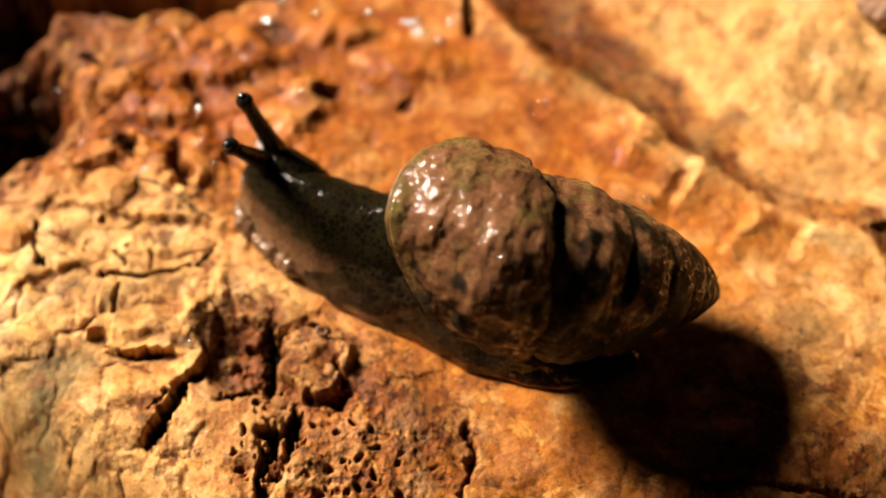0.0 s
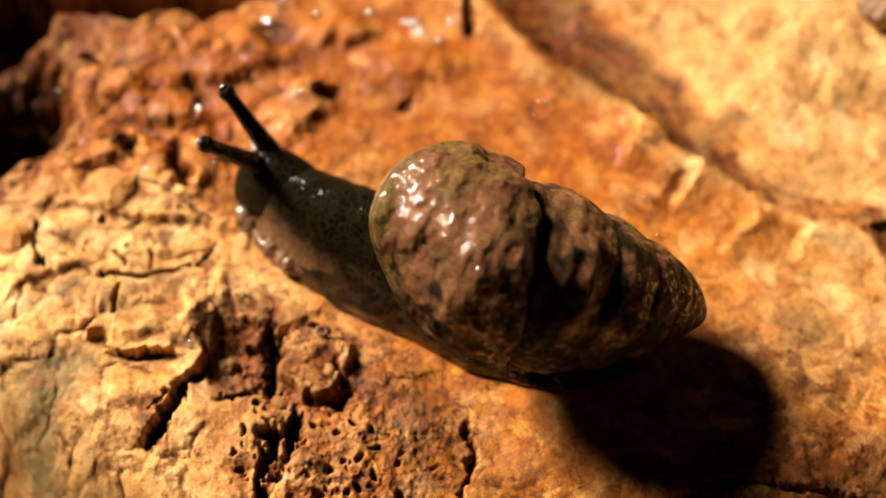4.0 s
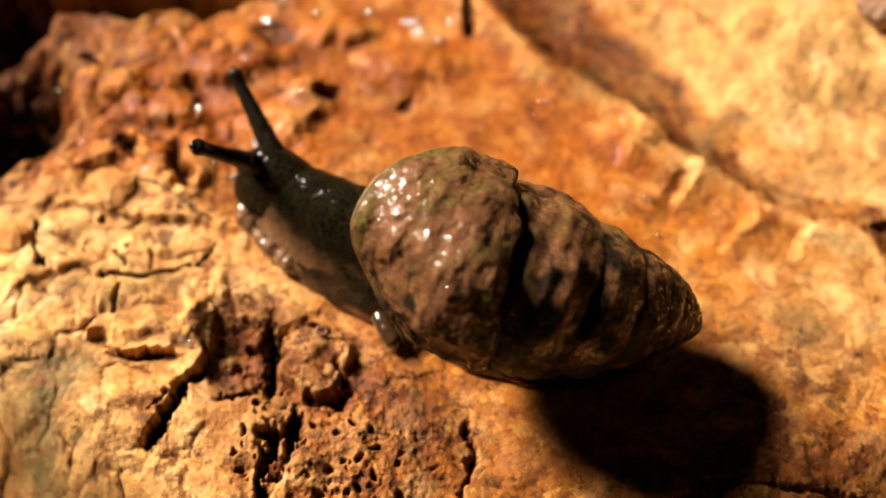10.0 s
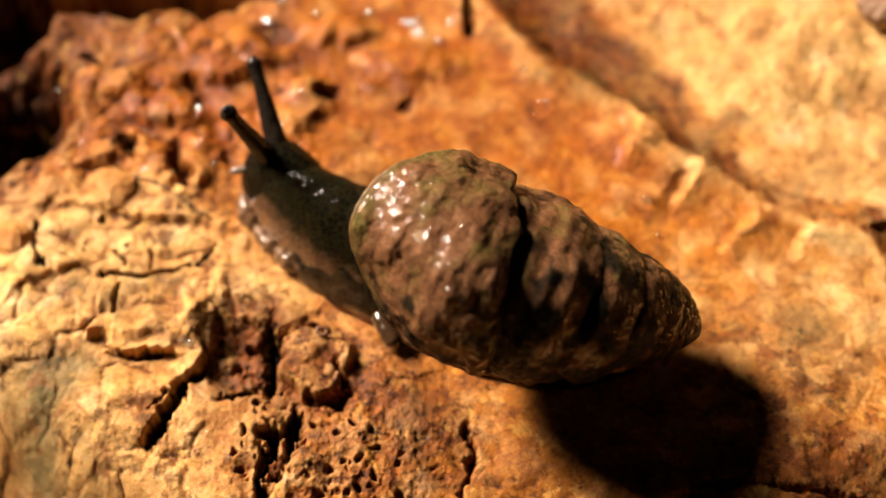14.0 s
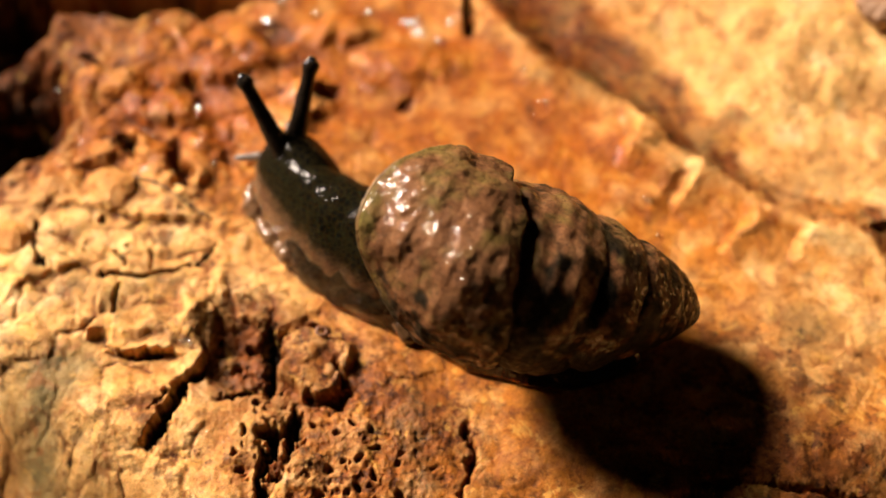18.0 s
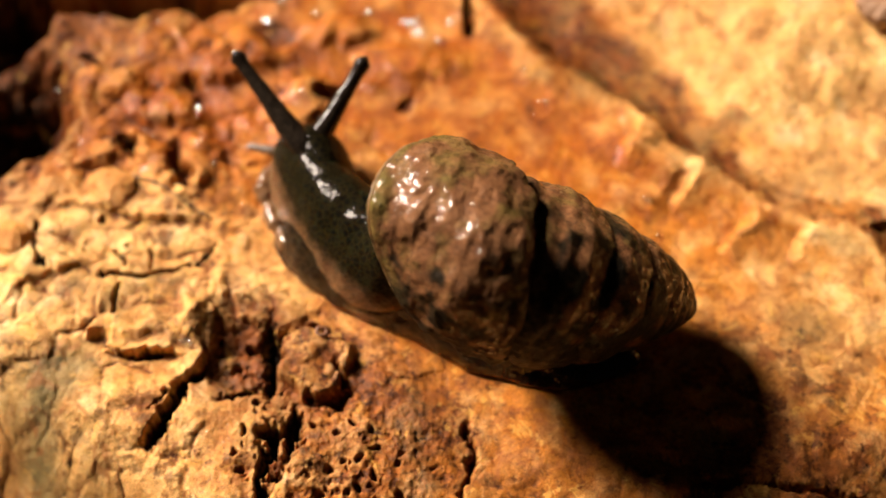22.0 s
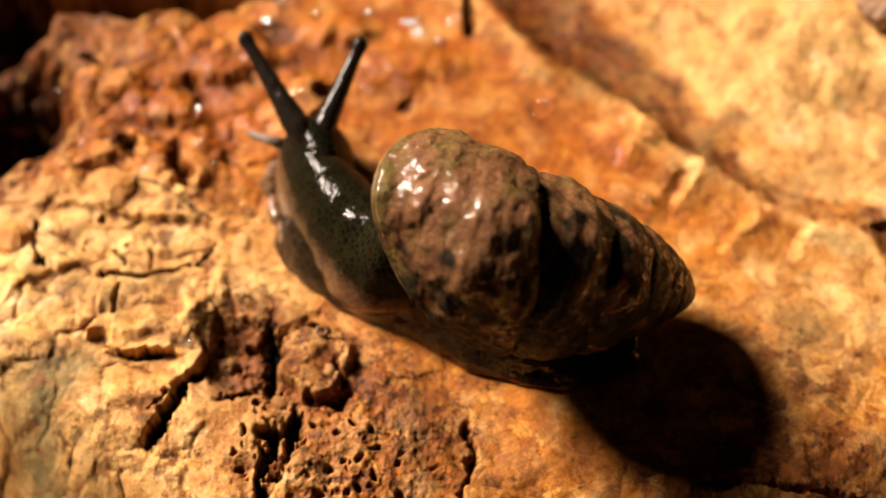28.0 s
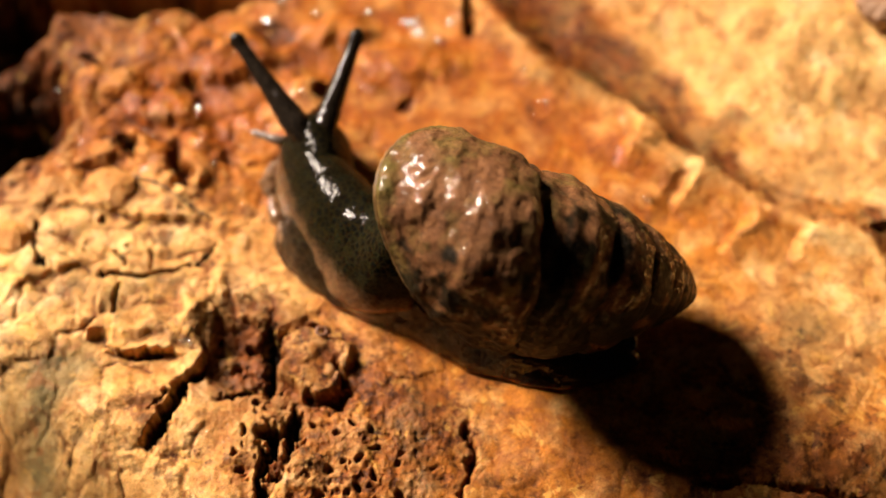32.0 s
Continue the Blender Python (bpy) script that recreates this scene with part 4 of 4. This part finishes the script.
def motions():
    walk(shell, [
        (0, pose(0.000781, -0.002044, 0.004877, -1.12, 15.84, -7.92)),
        (3, pose(0.000492, -0.002026, 0.004877, 1.90, 17.03, -11.10)),
        (6, pose(0.000291, -0.002144, 0.004877, 3.83, 15.56, -15.96)),
        (9, pose(0.000219, -0.001946, 0.004877, 10.17, 14.78, -16.94)),
        (13, pose(0.000185, -0.002238, 0.004877, 8.07, 14.54, -17.66)),
        (16.5, pose(0.000077, -0.002051, 0.004877, 9.46, 15.00, -14.51)),
        (19, pose(0.000068, -0.002137, 0.004877, 1.00, 16.50, -12.22)),
        (23, pose(0.000037, -0.002040, 0.004877, -4.76, 17.73, -10.18)),
        (28, pose(-0.000034, -0.001991, 0.004877, -10.46, 17.77, -7.59)),
        (32, pose(0.000024, -0.001924, 0.004877, -11.29, 17.74, -7.83))])
    walk(neck, [
        (0, pose(-0.003403, 0.000028, 0.000000, 0.00, -0.00, 0.00)),
        (1, pose(-0.003403, 0.000028, 0.000000, 0.00, -0.00, -0.50)),
        (2, pose(-0.003403, 0.000028, 0.000000, 0.00, -0.00, -1.00)),
        (3, pose(-0.003403, 0.000028, 0.000000, 0.00, -0.00, -1.50)),
        (4.5, pose(-0.003403, 0.000028, 0.000000, 0.00, -0.00, -2.25)),
        (6, pose(-0.003403, 0.000028, 0.000000, 0.00, -0.00, -3.00)),
        (7, pose(-0.003403, 0.000028, 0.000000, 0.00, -0.00, -3.00)),
        (8, pose(-0.003403, 0.000028, 0.000000, 0.00, -0.00, -3.00)),
        (9, pose(-0.003403, 0.000028, 0.000000, 0.00, -0.00, -3.00)),
        (10, pose(-0.003403, 0.000028, 0.000000, 0.00, -0.00, -3.00)),
        (11, pose(-0.003403, 0.000028, 0.000000, 0.00, -0.00, -3.00)),
        (12, pose(-0.003403, 0.000028, 0.000000, 0.00, -0.00, -3.00)),
        (13, pose(-0.003403, 0.000028, 0.000000, 0.00, -0.00, -4.00)),
        (14, pose(-0.003403, 0.000028, 0.000000, 0.00, -0.00, -5.00)),
        (15.5, pose(-0.003403, 0.000028, 0.000000, 0.00, -0.00, -7.00)),
        (17, pose(-0.003403, 0.000028, 0.000000, 0.00, -0.00, -9.00)),
        (18, pose(-0.003403, 0.000028, 0.000000, 0.00, -0.00, -10.50)),
        (19, pose(-0.003403, 0.000028, 0.000000, 0.00, -0.00, -12.00)),
        (20, pose(-0.003403, 0.000028, 0.000000, 0.00, -0.00, -15.50)),
        (21, pose(-0.003403, 0.000028, 0.000000, 0.00, -0.00, -19.00)),
        (22, pose(-0.003403, 0.000028, 0.000000, 0.00, -0.00, -21.50)),
        (23, pose(-0.003403, 0.000028, 0.000000, 0.00, -0.00, -24.00)),
        (24, pose(-0.003403, 0.000028, 0.000000, 0.00, -0.00, -24.50)),
        (25, pose(-0.003403, 0.000028, 0.000000, 0.00, -0.00, -25.00)),
        (26.5, pose(-0.003403, 0.000028, 0.000000, 0.00, -0.00, -25.50)),
        (28, pose(-0.003403, 0.000028, 0.000000, 0.00, -0.00, -26.00)),
        (29, pose(-0.003403, 0.000028, 0.000000, 0.00, -0.00, -26.00)),
        (30, pose(-0.003403, 0.000028, 0.000000, 0.00, -0.00, -26.00)),
        (31, pose(-0.003403, 0.000028, 0.000000, 0.00, -0.00, -26.00)),
        (32, pose(-0.003403, 0.000028, 0.000000, 0.00, -0.00, -26.00))])
    walk(head, [
        (0, pose(-0.007016, 0.002500, 0.002880, 0.00, -0.00, 150.00)),
        (1, pose(-0.007085, 0.002491, 0.002880, 0.00, -0.00, 150.00)),
        (2, pose(-0.007154, 0.002481, 0.002880, 0.00, -0.00, 150.00)),
        (3, pose(-0.007222, 0.002472, 0.002880, 0.00, -0.00, 150.00)),
        (4.5, pose(-0.007301, 0.002444, 0.002880, 0.00, -0.00, 150.00)),
        (6, pose(-0.007379, 0.002416, 0.002880, 0.00, -0.00, 150.00)),
        (7, pose(-0.007365, 0.002430, 0.002880, 0.00, -0.00, 149.17)),
        (8, pose(-0.007350, 0.002444, 0.002880, 0.00, -0.00, 148.33)),
        (9, pose(-0.007336, 0.002458, 0.002880, 0.00, -0.00, 147.50)),
        (10, pose(-0.007304, 0.002549, 0.002880, 0.00, -0.00, 146.67)),
        (11, pose(-0.007272, 0.002639, 0.002880, 0.00, -0.00, 145.83)),
        (12, pose(-0.007240, 0.002729, 0.002880, 0.00, -0.00, 145.00)),
        (13, pose(-0.007143, 0.002836, 0.002880, 0.00, -0.00, 142.50)),
        (14, pose(-0.007046, 0.002943, 0.002880, 0.00, -0.00, 140.00)),
        (15.5, pose(-0.006825, 0.003108, 0.002880, 0.00, -0.00, 137.50)),
        (17, pose(-0.006603, 0.003273, 0.002880, 0.00, -0.00, 135.00)),
        (18, pose(-0.006378, 0.003302, 0.002880, 0.00, -0.00, 131.50)),
        (19, pose(-0.006153, 0.003331, 0.002880, 0.00, -0.00, 128.00)),
        (20, pose(-0.005903, 0.003439, 0.002880, 0.00, -0.00, 123.00)),
        (21, pose(-0.005652, 0.003547, 0.002880, 0.00, -0.00, 118.00)),
        (22, pose(-0.005499, 0.003627, 0.002880, 0.00, -0.00, 114.00)),
        (23, pose(-0.005346, 0.003707, 0.002880, 0.00, -0.00, 110.00)),
        (24, pose(-0.005314, 0.003780, 0.002880, 0.00, -0.00, 109.00)),
        (25, pose(-0.005283, 0.003853, 0.002880, 0.00, -0.00, 108.00)),
        (26.5, pose(-0.005341, 0.003969, 0.002880, 0.00, -0.00, 107.00)),
        (28, pose(-0.005400, 0.004086, 0.002880, 0.00, -0.00, 106.00)),
        (29, pose(-0.005404, 0.004116, 0.002880, 0.00, -0.00, 106.00)),
        (30, pose(-0.005409, 0.004145, 0.002880, 0.00, -0.00, 106.00)),
        (31, pose(-0.005413, 0.004174, 0.002880, 0.00, -0.00, 106.00)),
        (32, pose(-0.005417, 0.004204, 0.002880, 0.00, -0.00, 106.00))])
    walk(tentacles[0], [
        (0, pose(-0.008304, 0.000918, 0.006100, 23.90, -17.53, -5.44)),
        (1, pose(-0.008298, 0.001005, 0.006200, 21.54, -15.98, -4.93)),
        (2, pose(-0.008499, 0.001329, 0.006200, 16.33, -18.37, -5.72)),
        (3, pose(-0.008986, 0.001268, 0.006100, 18.33, -24.90, -8.00)),
        (4.5, pose(-0.009611, 0.001240, 0.005700, 21.87, -34.97, -12.11)),
        (6, pose(-0.009972, 0.001034, 0.005500, 26.48, -39.45, -14.29)),
        (7, pose(-0.010001, 0.001053, 0.005400, 27.25, -41.01, -15.12)),
        (8, pose(-0.010007, 0.000999, 0.005400, 28.10, -41.08, -15.16)),
        (9, pose(-0.010015, 0.001080, 0.005400, 27.00, -41.59, -15.44)),
        (10, pose(-0.009781, 0.001259, 0.005600, 23.33, -38.02, -13.57)),
        (11, pose(-0.009466, 0.001492, 0.005800, 18.80, -33.59, -11.49)),
        (12, pose(-0.009045, 0.001676, 0.006100, 14.43, -26.76, -8.70)),
        (13, pose(-0.008882, 0.002059, 0.006100, 10.38, -26.47, -8.59)),
        (14, pose(-0.008499, 0.002511, 0.006300, 3.77, -21.69, -6.85)),
        (15.5, pose(-0.008065, 0.003405, 0.006300, -8.85, -18.80, -5.86)),
        (17, pose(-0.007947, 0.004134, 0.006100, -17.75, -22.15, -7.01)),
        (18, pose(-0.008090, 0.004609, 0.005800, -22.52, -31.53, -10.60)),
        (19, pose(-0.008383, 0.005830, 0.004600, -15.41, -64.69, -39.37)),
        (20, pose(-0.008503, 0.006160, 0.004600, -6.80, -67.50, -46.41)),
        (21, pose(-0.008630, 0.006583, 0.004600, 1.98, -69.76, -54.47)),
        (22, pose(-0.008695, 0.006796, 0.004600, 6.31, -70.56, -58.22)),
        (23, pose(-0.008883, 0.006796, 0.004600, 11.21, -70.82, -59.62)),
        (24, pose(-0.008864, 0.006857, 0.004600, 11.06, -70.76, -59.25)),
        (25, pose(-0.008690, 0.007317, 0.004600, 10.92, -71.49, -63.64)),
        (26.5, pose(-0.008646, 0.007656, 0.004600, 12.10, -72.00, -67.40)),
        (28, pose(-0.008450, 0.007873, 0.004600, 9.78, -72.08, -68.11)),
        (29, pose(-0.008481, 0.007966, 0.004600, 10.91, -72.24, -69.51)),
        (30, pose(-0.008581, 0.008029, 0.004600, 12.77, -72.37, -70.78)),
        (31, pose(-0.008613, 0.007842, 0.004600, 10.51, -71.93, -66.83)),
        (32, pose(-0.008822, 0.007780, 0.004600, 12.85, -71.91, -66.70))])
    walk(tentacles[1], [
        (0, pose(-0.007914, 0.003180, 0.006300, -4.61, -19.70, -6.17)),
        (1, pose(-0.008007, 0.003236, 0.006300, -5.40, -20.30, -6.37)),
        (2, pose(-0.008284, 0.003485, 0.006200, -8.40, -24.92, -8.01)),
        (3, pose(-0.008626, 0.003896, 0.005900, -12.99, -33.05, -11.25)),
        (4.5, pose(-0.008895, 0.004194, 0.005600, -14.91, -40.84, -15.03)),
        (6, pose(-0.009244, 0.005029, 0.004600, -7.16, -64.08, -38.11)),
        (7, pose(-0.009183, 0.005117, 0.004600, -8.44, -64.07, -38.10)),
        (8, pose(-0.009036, 0.005294, 0.004600, -11.91, -63.95, -37.87)),
        (9, pose(-0.008904, 0.005651, 0.004600, -14.75, -64.98, -40.00)),
        (10, pose(-0.008717, 0.005920, 0.004600, -19.44, -64.61, -39.20)),
        (11, pose(-0.008599, 0.006190, 0.004600, -22.13, -64.76, -39.53)),
        (12, pose(-0.008407, 0.006432, 0.004600, -27.13, -64.00, -37.97)),
        (13, pose(-0.008241, 0.006402, 0.004600, -30.31, -62.25, -34.76)),
        (14, pose(-0.007899, 0.006523, 0.004600, -38.41, -58.80, -29.70)),
        (15.5, pose(-0.007081, 0.006553, 0.004600, -56.57, -38.56, -13.83)),
        (17, pose(-0.005795, 0.005604, 0.005800, -35.14, 14.62, 4.49)),
        (18, pose(-0.005252, 0.005402, 0.005900, -30.03, 19.42, 6.07)),
        (19, pose(-0.004774, 0.005569, 0.005700, -32.10, 25.94, 8.39)),
        (20, pose(-0.004197, 0.006553, 0.004600, -31.58, 59.73, 30.93)),
        (21, pose(-0.003587, 0.006553, 0.004600, -22.54, 62.85, 35.80)),
        (22, pose(-0.003187, 0.006492, 0.004600, -17.10, 63.78, 37.53)),
        (23, pose(-0.002975, 0.006462, 0.004600, -16.72, 63.28, 36.58)),
        (24, pose(-0.002999, 0.006492, 0.004600, -18.53, 62.51, 35.21)),
        (25, pose(-0.002961, 0.005737, 0.005500, -20.85, 41.47, 15.38)),
        (26.5, pose(-0.003207, 0.007163, 0.004600, -22.14, 64.16, 38.28)),
        (28, pose(-0.003338, 0.007594, 0.004600, -21.53, 65.80, 41.87)),
        (29, pose(-0.003243, 0.007594, 0.004600, -19.14, 66.27, 43.03)),
        (30, pose(-0.003081, 0.007718, 0.004600, -13.91, 67.80, 47.31)),
        (31, pose(-0.003083, 0.007780, 0.004600, -13.77, 67.95, 47.78)),
        (32, pose(-0.003518, 0.008029, 0.004600, -24.22, 66.56, 43.79))])
    walk(feelers[0], [
        (0, pose(-0.008465, 0.002365, 0.001600, 100.23, -72.98, -78.45)),
        (1, pose(-0.008488, 0.002403, 0.001600, 100.23, -72.98, -78.45)),
        (2, pose(-0.008511, 0.002441, 0.001600, 100.23, -72.98, -78.45)),
        (3, pose(-0.008533, 0.002480, 0.001600, 100.23, -72.98, -78.45)),
        (4.5, pose(-0.008567, 0.002537, 0.001600, 100.23, -72.98, -78.45)),
        (6, pose(-0.008602, 0.002595, 0.001600, 100.23, -72.98, -78.45)),
        (7, pose(-0.008678, 0.002566, 0.001600, 100.26, -73.02, -79.31)),
        (8, pose(-0.008754, 0.002537, 0.001600, 100.28, -73.07, -80.17)),
        (9, pose(-0.008831, 0.002508, 0.001600, 100.31, -73.11, -81.03)),
        (10, pose(-0.008907, 0.002480, 0.001600, 100.33, -73.14, -81.88)),
        (11, pose(-0.008983, 0.002451, 0.001600, 100.35, -73.17, -82.74)),
        (12, pose(-0.009060, 0.002422, 0.001600, 100.36, -73.20, -83.59)),
        (13, pose(-0.009005, 0.002612, 0.001600, 100.40, -73.26, -86.13)),
        (14, pose(-0.008950, 0.002803, 0.001600, 100.42, -73.30, -88.65)),
        (15.5, pose(-0.008867, 0.003090, 0.001600, 100.42, -73.30, -91.15)),
        (17, pose(-0.008783, 0.003379, 0.001600, 100.40, -73.27, -93.63)),
        (18, pose(-0.008819, 0.003525, 0.001600, 100.35, -73.18, -97.08)),
        (19, pose(-0.008855, 0.003672, 0.001600, 100.26, -73.03, -100.48)),
        (20, pose(-0.008643, 0.003864, 0.001600, 100.08, -72.72, -105.30)),
        (21, pose(-0.008431, 0.004056, 0.001600, 99.84, -72.29, -110.04)),
        (22, pose(-0.008344, 0.004174, 0.001600, 99.61, -71.85, -113.80)),
        (23, pose(-0.008257, 0.004293, 0.001600, 99.34, -71.31, -117.51)),
        (24, pose(-0.008297, 0.004502, 0.001600, 99.27, -71.16, -118.44)),
        (25, pose(-0.008337, 0.004711, 0.001600, 99.19, -71.01, -119.36)),
        (26.5, pose(-0.008342, 0.004771, 0.001600, 99.12, -70.84, -120.28)),
        (28, pose(-0.008346, 0.004831, 0.001600, 99.04, -70.67, -121.20)),
        (29, pose(-0.008312, 0.004854, 0.001600, 99.04, -70.67, -121.20)),
        (30, pose(-0.008277, 0.004876, 0.001600, 99.04, -70.67, -121.20)),
        (31, pose(-0.008243, 0.004899, 0.001600, 99.04, -70.67, -121.20)),
        (32, pose(-0.008208, 0.004921, 0.001600, 99.04, -70.67, -121.20))])
    walk(feelers[1], [
        (0, pose(-0.007852, 0.004253, 0.001880, 99.40, -49.80, -159.21)),
        (1, pose(-0.007921, 0.004243, 0.001880, 99.40, -49.80, -159.21)),
        (2, pose(-0.007989, 0.004234, 0.001880, 99.40, -49.80, -159.21)),
        (3, pose(-0.008058, 0.004225, 0.001880, 99.40, -49.80, -159.21)),
        (4.5, pose(-0.008136, 0.004196, 0.001880, 99.40, -49.80, -159.21)),
        (6, pose(-0.008215, 0.004168, 0.001880, 99.40, -49.80, -159.21)),
        (7, pose(-0.008175, 0.004194, 0.001880, 99.24, -48.97, -159.83)),
        (8, pose(-0.008135, 0.004220, 0.001880, 99.08, -48.11, -160.46)),
        (9, pose(-0.008094, 0.004246, 0.001880, 98.93, -47.22, -161.08)),
        (10, pose(-0.008036, 0.004347, 0.001880, 98.78, -46.30, -161.71)),
        (11, pose(-0.007978, 0.004447, 0.001880, 98.62, -45.34, -162.33)),
        (12, pose(-0.007919, 0.004548, 0.001880, 98.48, -44.34, -162.95)),
        (13, pose(-0.007743, 0.004683, 0.001880, 98.04, -41.12, -164.82)),
        (14, pose(-0.007565, 0.004814, 0.001880, 97.64, -37.53, -166.68)),
        (15.5, pose(-0.007261, 0.005000, 0.001880, 97.26, -33.53, -168.53)),
        (17, pose(-0.006956, 0.005183, 0.001880, 96.93, -29.10, -170.39)),
        (18, pose(-0.006614, 0.005229, 0.001880, 96.54, -22.16, -172.98)),
        (19, pose(-0.006271, 0.005269, 0.001880, 96.25, -14.44, -175.57)),
        (20, pose(-0.005852, 0.005380, 0.001880, 96.06, -2.45, -179.27)),
        (21, pose(-0.005432, 0.005477, 0.001880, 96.14, 9.77, 177.04)),
        (22, pose(-0.005145, 0.005536, 0.001880, 96.40, 18.97, 174.08)),
        (23, pose(-0.004859, 0.005587, 0.001880, 96.81, 27.23, 171.12)),
        (24, pose(-0.004795, 0.005651, 0.001880, 96.93, 29.12, 170.38)),
        (25, pose(-0.004731, 0.005714, 0.001880, 97.06, 30.94, 169.64)),
        (26.5, pose(-0.004757, 0.005821, 0.001880, 97.20, 32.70, 168.90)),
        (28, pose(-0.004783, 0.005928, 0.001880, 97.34, 34.38, 168.15)),
        (29, pose(-0.004788, 0.005957, 0.001880, 97.34, 34.38, 168.15)),
        (30, pose(-0.004792, 0.005986, 0.001880, 97.34, 34.38, 168.15)),
        (31, pose(-0.004797, 0.006016, 0.001880, 97.34, 34.38, 168.15)),
        (32, pose(-0.004801, 0.006045, 0.001880, 97.34, 34.38, 168.15))])
    walk(fold, [
        (0, Matrix.Translation((FOLD_AT[0] * MM + 0.00117, FOLD_AT[1] * MM + 0.00065, FOLD_AT[2] * MM - 0.00052))),
        (4.5, Matrix.Translation((FOLD_AT[0] * MM + 0.00090, FOLD_AT[1] * MM + 0.00050, FOLD_AT[2] * MM - 0.00040))),
        (6, Matrix.Translation((FOLD_AT[0] * MM + 0.00031, FOLD_AT[1] * MM + 0.00017, FOLD_AT[2] * MM - 0.00014))),
        (7, Matrix.Translation((FOLD_AT[0] * MM + 0.00000, FOLD_AT[1] * MM + 0.00000, FOLD_AT[2] * MM - 0.00000))),
        (16, Matrix.Translation((FOLD_AT[0] * MM + 0.00000, FOLD_AT[1] * MM + 0.00000, FOLD_AT[2] * MM - 0.00000))),
        (17, Matrix.Translation((FOLD_AT[0] * MM + 0.00009, FOLD_AT[1] * MM + 0.00005, FOLD_AT[2] * MM - 0.00004))),
        (18.2, Matrix.Translation((FOLD_AT[0] * MM + 0.00072, FOLD_AT[1] * MM + 0.00040, FOLD_AT[2] * MM - 0.00032))),
        (20, Matrix.Translation((FOLD_AT[0] * MM + 0.00117, FOLD_AT[1] * MM + 0.00065, FOLD_AT[2] * MM - 0.00052))),
        (32, Matrix.Translation((FOLD_AT[0] * MM + 0.00117, FOLD_AT[1] * MM + 0.00065, FOLD_AT[2] * MM - 0.00052)))])


motions()
